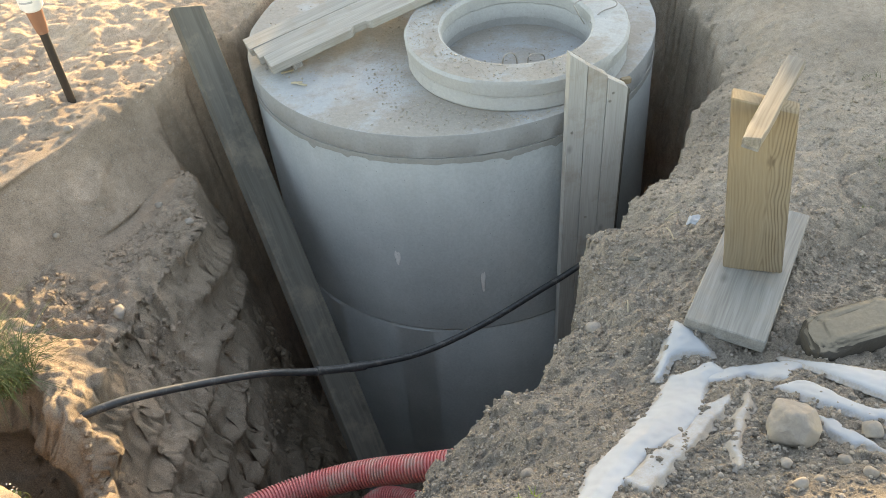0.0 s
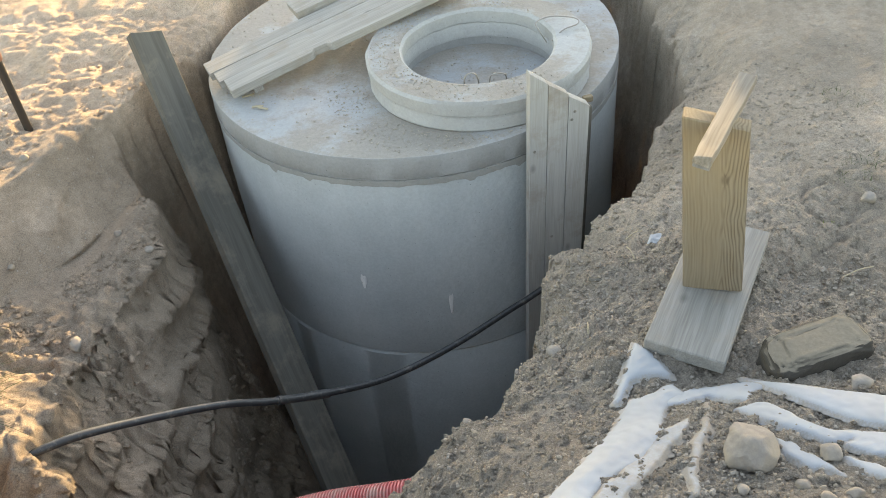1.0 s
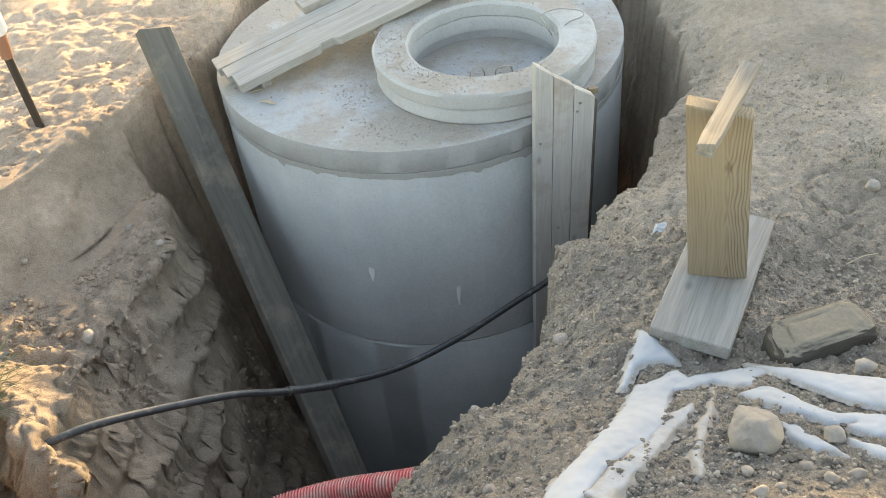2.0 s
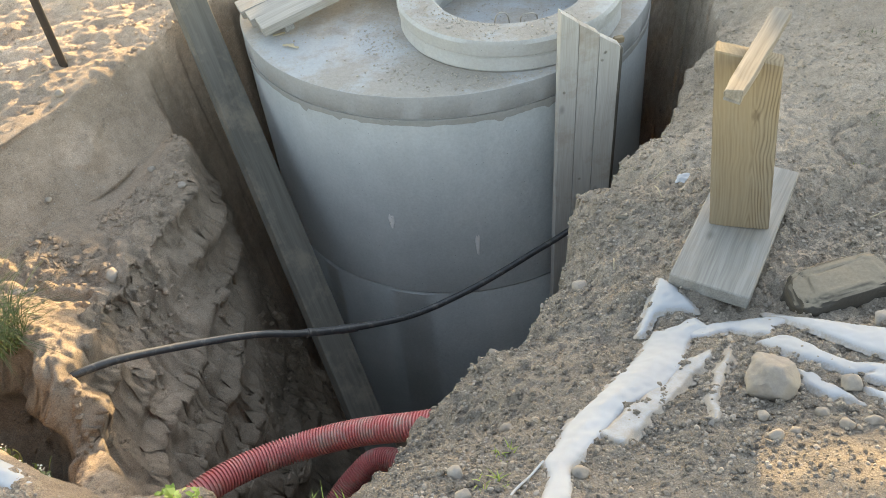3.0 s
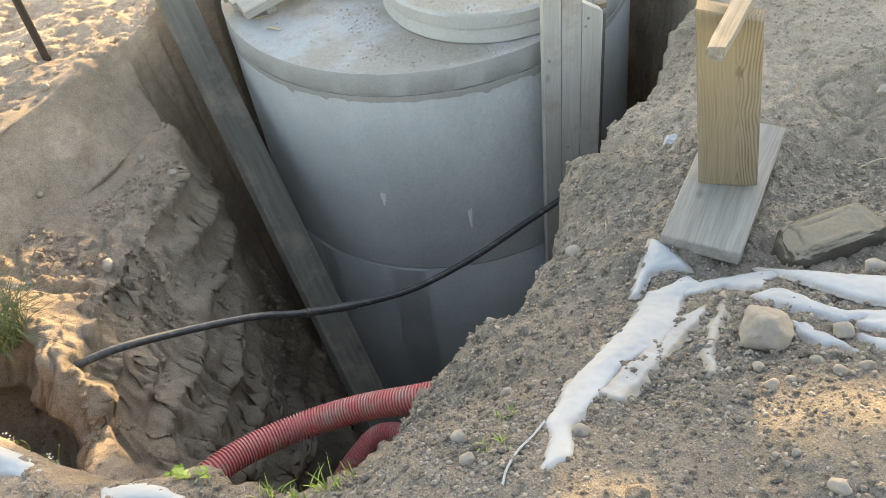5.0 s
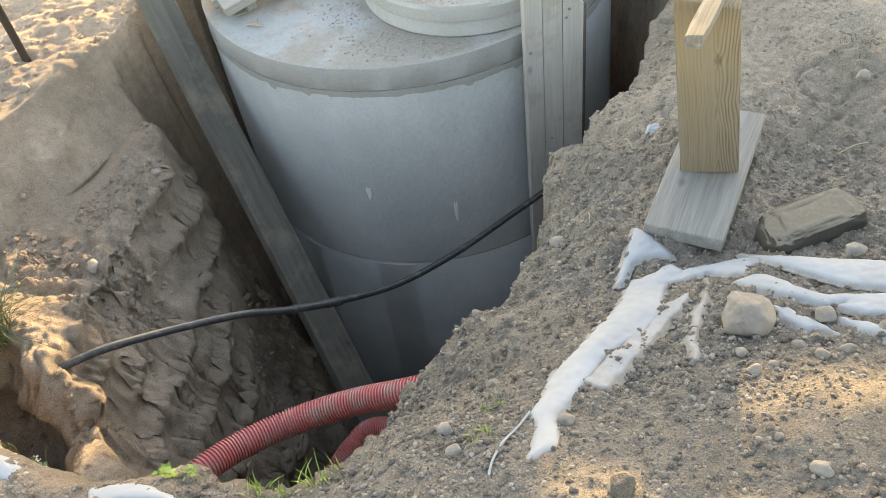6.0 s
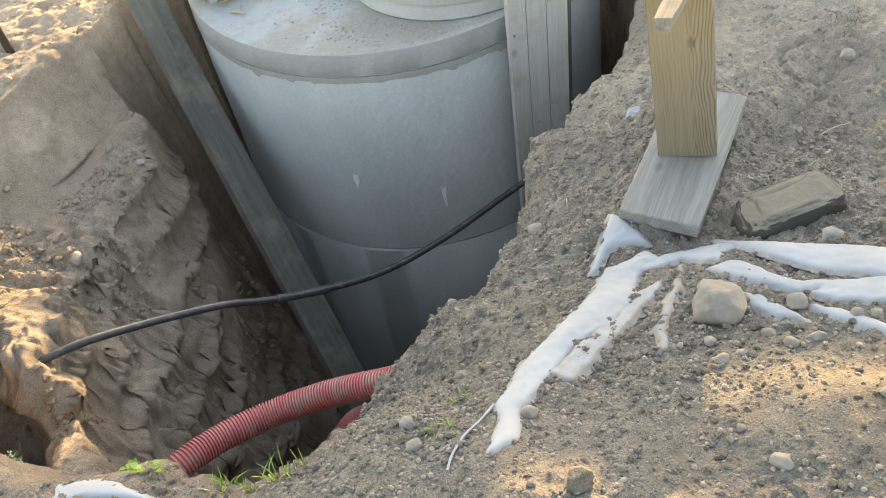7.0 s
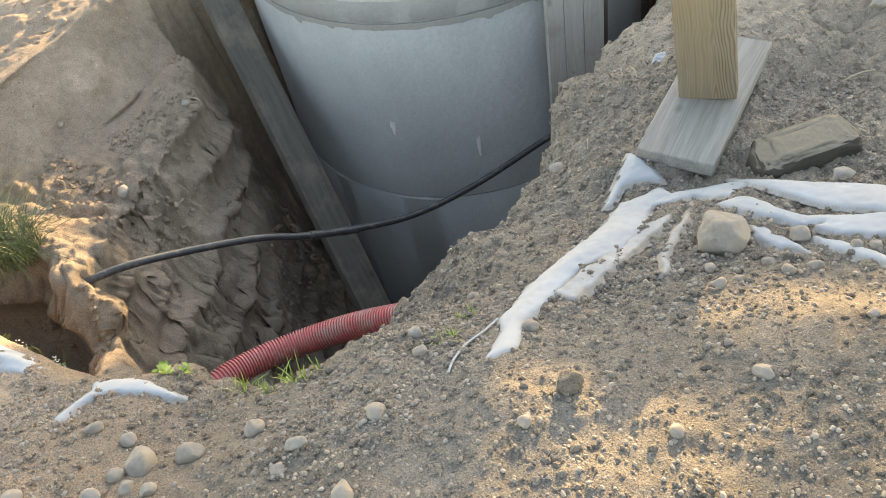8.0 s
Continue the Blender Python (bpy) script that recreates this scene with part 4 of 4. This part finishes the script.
drape([(0.453, 1.199), (0.475, 1.183), (0.543, 1.199), (0.619, 1.193), (0.662, 1.153), (0.612, 1.134), (0.590, 1.103), (0.519, 1.156), (0.462, 1.133), (0.412, 1.132)], fleece, 0.003, seed=4)
drape([(0.620, 1.204), (0.665, 1.158), (0.881, 1.038), (0.957, 0.983), (0.895, 0.869), (0.831, 0.934), (0.762, 0.984), (0.698, 1.062), (0.670, 1.101)], fleece, 0.006, seed=5, fray=0.002, rise=0.009)
drape([(0.552, 1.082), (0.624, 1.089), (0.652, 1.026), (0.697, 0.973), (0.751, 0.957), (0.830, 0.932), (0.890, 0.896), (0.861, 0.835), (0.799, 0.861), (0.732, 0.890), (0.704, 0.928), (0.728, 0.935), (0.675, 0.939), (0.622, 0.986), (0.581, 1.031)], fleece, 0.003, seed=6)
drape([(0.583, 0.966), (0.608, 0.946), (0.665, 0.849), (0.608, 0.877), (0.583, 0.916)], fleece, 0.002, seed=7, dust=0.05)
drape([(0.681, 0.894), (0.728, 0.866), (0.766, 0.793), (0.786, 0.730), (0.733, 0.797), (0.698, 0.847)], fleece, 0.003, seed=8, dust=0.03)
drape([(0.518, 1.126), (0.465, 1.023), (0.435, 0.995), (0.397, 0.905), (0.375, 0.830), (0.393, 0.824), (0.424, 0.919), (0.469, 0.998)], fleece, 0.0, seed=9, dust=0.3)
film = thing("plastic_sheet", pose(0, 0, 0), "thin white sheet scraps buried along the edge", "sheet")
drape([(-0.782, 0.809), (-0.767, 0.853), (-0.696, 0.817), (-0.625, 0.763), (-0.536, 0.705), (-0.611, 0.732), (-0.699, 0.753), (-0.746, 0.745), (-0.771, 0.723), (-0.801, 0.668), (-0.808, 0.699), (-0.781, 0.738), (-0.761, 0.768)], film, 0.006, seed=10, fray=0.004)
drape([(-1.30, 1.17), (-1.08, 1.05), (-0.96, 0.96), (-0.86, 0.868), (-0.90, 0.845), (-1.02, 0.885), (-1.30, 0.96)], film, 0.02, seed=11, fray=0.004)

# ---- stones ----
def rock(r, seed, flat=0.75, subdiv=3, lump=0.28, angular=False):
    bm = bmesh.new()
    bmesh.ops.create_icosphere(bm, subdivisions=subdiv, radius=1.0)
    rng = random.Random(seed)
    cuts = [(Vector((rng.uniform(-1, 1), rng.uniform(-1, 1), rng.uniform(-0.6, 1))).normalized(), rng.uniform(0.68, 0.92)) for _ in range(8 if angular else 5)]
    sx, sy = rng.uniform(0.85, 1.2), rng.uniform(0.75, 1.0)
    for v in bm.verts:
        n = v.co.normalized()
        p = n * (1 + lump * noise.noise(n * 1.3 + Vector((seed * 3.1, 0, 0))) + 0.06 * noise.noise(n * 3.5 + Vector((0, seed, 0))) + 0.05 * noise.noise(n * 9 + Vector((0, 0, seed))))
        for d, k in cuts:
            over = p.dot(d) - k
            if over > 0:
                p -= d * over * (0.95 if angular else 0.8)
        v.co = Vector((p.x * sx, p.y * sy, p.z * flat)) * r
    return bm


def stone(x, y, r, angular, k):
    z = height(x, y)
    ob = part("stone", rock(r, k + 3, 0.72 if angular else 0.78, 3, 0.16, bool(angular)), STONE, m=pose(x, y, z + r * 0.35, (k * 37) % 25 - 12, (k * 53) % 25 - 12, (k * 97) % 360))
    kind = ("broken, rough-edged" if angular else "smooth rounded") + (" fieldstone" if r > 0.02 else " pebble")
    return tagged(ob, kind + " half sunk in sandy soil", "stone", "stones on the bank")


# x, y, radius, broken (1) or round (0)
NEAR_STONES = [(-0.493, 0.548, 0.026, 0), (-0.581, 0.541, 0.030, 1), (-0.281, 0.50, 0.017, 0), (-0.147, 0.535, 0.018, 0), (-0.71, 0.65, 0.016, 0), (-0.63, 0.61, 0.017, 1),
               (-0.38, 0.58, 0.021, 1), (-0.58, 0.48, 0.014, 1), (-0.54, 0.47, 0.015, 1), (-0.64, 0.47, 0.020, 1), (-0.78, 0.48, 0.022, 1), (-0.31, 0.46, 0.013, 1),
               (-0.19, 0.38, 0.020, 0), (-0.09, 0.74, 0.017, 0), (-0.08, 0.68, 0.014, 1), (-0.62, 0.52, 0.016, 1), (0.16, 0.53, 0.016, 1), (0.12, 0.72, 0.018, 1),
               (0.09, 0.47, 0.013, 1), (0.01, 0.92, 0.014, 1)]
BANK_STONES = [(0.463, 0.512, 0.016, 0), (0.31, 0.42, 0.012, 0), (0.58, 0.83, 0.015, 0), (0.60, 0.785, 0.015, 0), (0.65, 0.79, 0.014, 0), (0.67, 0.61, 0.011, 0),
               (0.47, 0.77, 0.014, 1), (0.47, 0.83, 0.012, 1), (0.51, 0.78, 0.010, 1), (0.66, 0.90, 0.023, 1), (0.83, 1.11, 0.024, 1), (0.25, 1.46, 0.023, 0),
               (0.74, 0.83, 0.014, 0), (0.77, 0.82, 0.013, 0), (-1.46, 2.30, 0.014, 0), (-1.16, 2.51, 0.018, 0), (-1.45, 1.87, 0.017, 1), (-1.43, 1.91, 0.015, 1),
               (-1.45, 2.68, 0.019, 0), (-1.03, 2.40, 0.016, 0), (-1.19, 1.98, 0.027, 1), (1.17, 1.78, 0.024, 0), (0.007, 1.275, 0.014, 1)]
for k, (x, y, r, angular) in enumerate(NEAR_STONES + BANK_STONES):
    stone(x, y, r, angular, k)
tagged(part("boulder", rock(0.052, 5, 0.85, 4, 0.3, True), BOULDER, m=pose(0.525, 0.925, height(0.525, 0.925) + 0.024, 8, -10, 40)), "large rounded grey-pink fieldstone among torn fleece", "stone", "stones on the bank")


tagged(part("soil_clod", rock(0.026, 61, 1.25, 4, 0.5, True), SOIL, m=pose(0.168, 0.535, height(0.168, 0.535) + 0.014, 6, -8, 20)), "upright dark clod of dry soil on the bank", "clod")


def slab_stone():
    bm = bmesh.new()
    bmesh.ops.create_icosphere(bm, subdivisions=5, radius=1.0)
    for v in bm.verts:
        n = v.co.normalized()
        box = [math.copysign(abs(c) ** 0.45, c) for c in n]
        k = 1 + 0.08 * noise.noise(n * 1.8) + 0.05 * noise.noise(n * 4) + 0.02 * noise.noise(n * 9) + 0.012 * noise.noise(n * 24)
        v.co = Vector((box[0] * 0.124 * k * (1 - 0.08 * box[1]), box[1] * 0.060 * k, box[2] * 0.050 * (1 + 0.10 * noise.noise(n * 2.2) + 0.05 * noise.noise(n * 7) + 0.03 * noise.noise(n * 18))))
    return bm


tagged(part("stone_slab", slab_stone(), SHADEDSTONE, m=axes((0.795, 1.245, -0.042), (0.22, 0.055, 0.0), (-0.05, -0.06, 1))), "oblong brown stone block on the soil, sides painted dark for shade", "stone")


# ---- gravel, clods and crumbs ----
def crumbs(name, spots, material, label, subdiv=1, seed=5):
    """One mesh of many small stones; spots: rows of x, y, z, radius."""
    rng = np.random.RandomState(seed)
    bm = bmesh.new()
    bmesh.ops.create_icosphere(bm, subdivisions=subdiv, radius=1.0)
    bv = np.array([v.co[:] for v in bm.verts])
    bf = np.array([[v.index for v in f.verts] for f in bm.faces])
    bm.free()
    n, k = len(spots), len(bv)
    spots = np.array(spots)
    shape = bv[None] * (1 + 0.28 * (rng.rand(n, k, 1) - 0.5) * 2) * (0.7 + 0.6 * rng.rand(n, 1, 3))
    a = rng.rand(n) * 6.28
    ca, sa = np.cos(a)[:, None], np.sin(a)[:, None]
    x = shape[..., 0] * ca - shape[..., 1] * sa
    y = shape[..., 0] * sa + shape[..., 1] * ca
    pts = np.stack([x, y, shape[..., 2] * 0.75], -1) * spots[:, 3][:, None, None] + spots[:, None, :3]
    faces = (bf[None] + (np.arange(n) * k)[:, None, None]).reshape(-1, 3)
    me = bpy.data.meshes.new(name)
    me.from_pydata(pts.reshape(-1, 3).tolist(), [], faces.tolist())
    me.polygons.foreach_set("use_smooth", [subdiv > 1] * len(me.polygons))
    me.update()
    me.materials.append(material)
    return tagged(new(name, me), label, "gravel", kind="stuff")


rng = np.random.RandomState(11)


def scatter(n, x0, x1, y0, y1, small, big, power, keep):
    x, y = rng.uniform(x0, x1, n), rng.uniform(y0, y1, n)
    ok = keep(x, y)
    x, y = x[ok], y[ok]
    r = small + (big - small) * rng.rand(len(x)) ** power
    return np.stack([x, y, ground(x, y) + r * 0.25, r], -1)


def on_bank(x, y):
    d = edge_distance(x, y, RIM)
    patch = fbm(x, y, 3.5, 3, 7) + 0.62
    return (d < 0.03) & (rng.rand(len(x)) < patch * np.interp(y + 0.5 * x, [1.6, 2.4], [1.0, 0.35])) & ((x > -0.5) | (y < 1.0))


def on_side(x, y):
    d = edge_distance(x, y, RIM)
    e = 0.857 * (x + 1.19) - 0.514 * (y - 2.96)
    return ((x < -0.45) & (d < 0.5) & (e > 0.15) & (fbm(x, y, 5.0, 3, 9) > 0.0)) | ((x < -0.8) & (e < -0.05) & (rng.rand(len(x)) < 0.12))


def on_lip(x, y):
    d = edge_distance(x, y, RIM)
    return (np.abs(d + 0.04) < 0.06) & (x > -0.6) & (rng.rand(len(x)) < 0.8)


crumbs("gravel", scatter(84000, -0.95, 1.3, 0.25, 2.6, 0.0013, 0.0054, 4.0, on_bank), GRAVEL, "fine gravel and crumbs strewn over the sandy bank", 1, 5)
crumbs("pebbles", scatter(240, -1.0, 1.5, 0.15, 2.6, 0.004, 0.008, 3.0, on_bank), GRAVEL, "small pebbles strewn over the sandy bank", 2, 6)
crumbs("bank_clods", scatter(40000, -0.95, 1.3, 0.3, 2.4, 0.0020, 0.0080, 4.0, on_bank), SOIL, "small angular clods of dry soil on the bank", 1, 17)
crumbs("soil_crumbs", scatter(22000, -2.0, -0.4, 0.9, 3.4, 0.0022, 0.013, 4.5, on_side), SOIL, "soil crumbs on the dug slope", 1, 7)
crumbs("lip_clods", scatter(14000, -0.6, 1.05, 0.7, 2.9, 0.0025, 0.010, 4.0, on_lip), SOIL, "clods of soil along the pit's broken edge", 1, 8)


def cover_spots(n):
    rows = []
    while len(rows) < n:
        q, r = rng.rand() * 6.283, 0.83 * math.sqrt(rng.rand())
        x, y = r * math.cos(q), r * math.sin(q)
        dx, dy = x - CX, y - CY
        d = math.hypot(dx, dy)
        size = 0.0008 + 0.0034 * rng.rand() ** 7
        near = 0.9 if 0.43 < d < 0.60 and dx < 0.1 else 0.12
        if d > 0.436 and rng.rand() < near:
            rows.append((AX + x, AY + y, ZB + 1.323 + size * 0.4, size))
        elif 0.305 < d < 0.41 and dx < 0.16 + 0.1 * rng.rand() and rng.rand() < 0.95:
            rows.append((AX + x, AY + y, TOP + size * 0.4, size))
        elif d < 0.28 and rng.rand() < 0.25:
            rows.append((AX + x, AY + y, ZB + 1.285 + size * 0.4, size))
    return rows


crumbs("cover_crumbs", cover_spots(12000), SANDGRAIN, "sand and crumbs strewn on the concrete cover", 1, 9)

# ---- small debris ----
cord = [(0.062, 0.755), (0.035, 0.715), (0.005, 0.675), (-0.018, 0.635), (-0.028, 0.605)]
tagged(part("cord", tube(catmull([(x, y, height(x, y) + 0.006) for x, y in cord], 6), 0.0022, 6), SHEET), "thin white torn edge cord of the fleece", "cord")
def ribbon(points, width):
    pts = catmull(points, 6)
    return tube(pts, width, 6)


for k, (x, y, a, ln) in enumerate(((0.51, 1.80, 30, 0.06), (0.505, 1.69, 100, 0.05), (0.98, 1.50, 15, 0.09), (0.33, 1.45, 80, 0.04), (0.62, 1.62, 60, 0.05))):
    z = height(x, y) + 0.012
    c, s2 = math.cos(radians(a)) * ln, math.sin(radians(a)) * ln
    tagged(part("twig", ribbon([(x, y, z), (x + c * 0.5, y + s2 * 0.5, z + 0.008), (x + c, y + s2, z)], 0.0016), STRAW), "thin dry straw stalk on the soil", "twig", "dry stalks")
tagged(part("bark_chip", plank(0.05, 0.014, 0.008, 31, 3), DARKWOOD, m=axes((0.375, 1.66, height(0.375, 1.66) + 0.006), (1, -0.2, 0), (0, 0.1, 1))), "dark chip of bark on the soil", "bark")
tagged(part("plastic_scrap", rock(0.021, 77, 0.4, 4, 0.9, True), SHEET, m=pose(0.585, 1.775, height(0.585, 1.775) + 0.008, 0, 0, 20)), "crumpled white plastic scrap on the soil", "scrap")
for k, (x, y) in enumerate(((-0.735, 3.02), (-0.70, 2.985), (-0.655, 2.905), (-0.63, 2.895))):
    tagged(part("wood_chip", plank(0.05, 0.012, 0.006, 40 + k, 2), STRAW, m=axes((x, y, ZB + 1.326), (1, 0.5 - k * 0.4, 0.1), (0, 0, 1))), "yellow splinter of wood on the cover", "splinter", "splinters under the boards")

# ---- marker rod ----
rod = thing("marker_rod", pose(-1.51, 2.92, -0.22), "dark steel rod in the sand with a white capped sleeve", "rod")
part("rod", lathe([(0.0005, -0.15), (0.0155, -0.15), (0.0155, 0.34), (0.0005, 0.34)], 18), RODM, rod)
part("neck", lathe([(0.016, 0.30), (0.020, 0.295), (0.026, 0.34), (0.030, 0.385), (0.016, 0.385)], 20), ORANGE, rod, "rusty orange plastic neck")
part("sleeve", lathe([(0.0005, 0.386), (0.030, 0.386), (0.041, 0.40), (0.042, 0.66), (0.036, 0.68), (0.0005, 0.68)], 28), WHITEP, rod, "white plastic sleeve")
for z0, w in ((0.425, 0.6), (0.445, 0.9), (0.475, 0.5)):
    bm = bmesh.new()
    rows = [[bm.verts.new((0.0428 * math.sin(q), -0.0428 * math.cos(q), z)) for q in np.linspace(-w, w, 9)] for z in (z0, z0 + 0.007)]
    for i in range(8):
        bm.faces.new((rows[0][i], rows[0][i + 1], rows[1][i + 1], rows[1][i]))
    part("print_bar", bm, GREYBAR, rod, "grey printed bar")

# ---- plants ----
def blades(n, spread_r, length, lean, width, seed, up=1.0):
    rg = random.Random(seed)
    bm = bmesh.new()
    for _ in range(n):
        a, r = rg.uniform(0, 6.283), spread_r * math.sqrt(rg.random())
        base = Vector((r * math.cos(a), r * math.sin(a), -0.01))
        h = rg.uniform(0, 6.283)
        ln = length * rg.uniform(0.5, 1.1)
        le = lean * rg.uniform(0.3, 1.2)
        d = Vector((math.cos(h), math.sin(h), 0))
        side2 = Vector((-d.y, d.x, 0)) * width * rg.uniform(0.6, 1.1)
        rows = []
        for k in range(5):
            s = k / 4
            p = base + d * ln * le * s * s + Vector((0, 0, ln * up * (s - 0.55 * le * s * s)))
            w = side2 * (1 - s) ** 0.7
            rows.append((bm.verts.new(p - w), bm.verts.new(p + w + Vector((0, 0, 0.0004)))))
        for p, q in zip(rows, rows[1:]):
            bm.faces.new((p[0], p[1], q[1], q[0]))
    return bm


for k, (x, y, n, ln) in enumerate(((-1.31, 1.525, 300, 0.20), (-1.40, 1.53, 300, 0.22), (-1.47, 1.53, 200, 0.22))):
    tagged(part("grass_tuft", blades(n, 0.07, ln, 1.15, 0.0018, k + 3), GRASS, m=pose(x, y, height(x, y))), "tuft of thin green grass drooping over the hollow", "grass", "grass tufts", "stuff")
for k, (x, y, n, ln) in enumerate(((-0.445, 0.738, 22, 0.06), (-0.393, 0.715, 20, 0.065), (-0.335, 0.704, 22, 0.06), (-0.47, 0.752, 14, 0.045), (-0.30, 0.722, 10, 0.04), (0.0, 0.80, 22, 0.03), (-0.03, 0.70, 22, 0.035), (1.05, 1.72, 20, 0.03))):
    tagged(part("grass_sprout", blades(n, 0.025, ln, 0.7, 0.0022, k + 23), SPROUT, m=pose(x, y, height(x, y))), "small bright green grass sprouts on the rim", "sprout", "sprouts", "stuff")

for k, (x, y, n, ln) in enumerate(((1.20, 1.88, 60, 0.03), (1.25, 1.93, 50, 0.035), (1.33, 2.30, 60, 0.035), (1.40, 2.22, 50, 0.03))):
    tagged(part("grass_tuft", blades(n, 0.07, ln, 1.1, 0.0012, k + 43), GRASS, m=pose(x, y, height(x, y))), "thin low grass on the trodden sandy bank", "grass", "low grass", "stuff")


def leafy(n, size, seed, tall):
    rg = random.Random(seed)
    bm = bmesh.new()
    for _ in range(n):
        h, ln = rg.uniform(0, 6.283), size * rg.uniform(0.6, 1.1)
        d = Vector((math.cos(h), math.sin(h), rg.uniform(0.2, 1.2))).normalized()
        s2 = d.cross(Vector((0, 0, 1))).normalized() * ln * 0.28
        o = Vector((rg.uniform(-1, 1) * size * 0.4, rg.uniform(-1, 1) * size * 0.4, rg.uniform(0, tall)))
        mid = o + d * ln * 0.5 + Vector((0, 0, ln * 0.08))
        v = [bm.verts.new(q) for q in (o, mid - s2, o + d * ln - Vector((0, 0, ln * 0.1)), mid + s2, mid - Vector((0, 0, ln * 0.06)))]
        for i in range(4):
            bm.faces.new((v[i], v[(i + 1) % 4], v[4]))
    return bm


for k, (x, y, n, size, tall) in enumerate(((-0.66, 0.83, 22, 0.016, 0.015), (-0.615, 0.81, 16, 0.026, 0.035), (-0.58, 0.80, 18, 0.017, 0.015), (-0.70, 0.86, 14, 0.014, 0.006), (-1.17, 1.24, 22, 0.022, 0.05), (-1.30, 1.33, 20, 0.018, 0.09))):
    tagged(part("seedling", leafy(n, size, k + 60, tall), SPROUT, m=pose(x, y, height(x, y))), "bright green broad-leaved seedling on the rim", "seedling", "seedlings", "stuff")


def stem(seed, h):
    rg = random.Random(seed)
    bm = tube(catmull([(0, 0, -0.02), (rg.uniform(-0.02, 0.02), 0.01, h * 0.5), (rg.uniform(-0.05, 0.05), rg.uniform(-0.03, 0.03), h)], 8), 0.0012, 5)
    return bm


for k, (x, y, h) in enumerate(((-1.30, 1.21, 0.20), (-1.22, 1.16, 0.17), (-1.15, 1.12, 0.16), (-1.36, 1.25, 0.22), (-1.08, 1.07, 0.13), (-1.00, 1.01, 0.09))):
    w = thing("wild_flower", pose(x, y, height(x, y)), "thin weed stem with tiny pale flower heads", "weed", "weeds")
    part("stem", stem(k, h), GRASS, w)
    tagged(part("flower_heads", leafy(14, 0.010, k + 80, h), PALEBLOOM, w, "tiny pale blooms"), kind="stuff")
    tagged(part("leaves", leafy(22, 0.020, k + 90, h * 0.7), GRASS, w), kind="stuff")
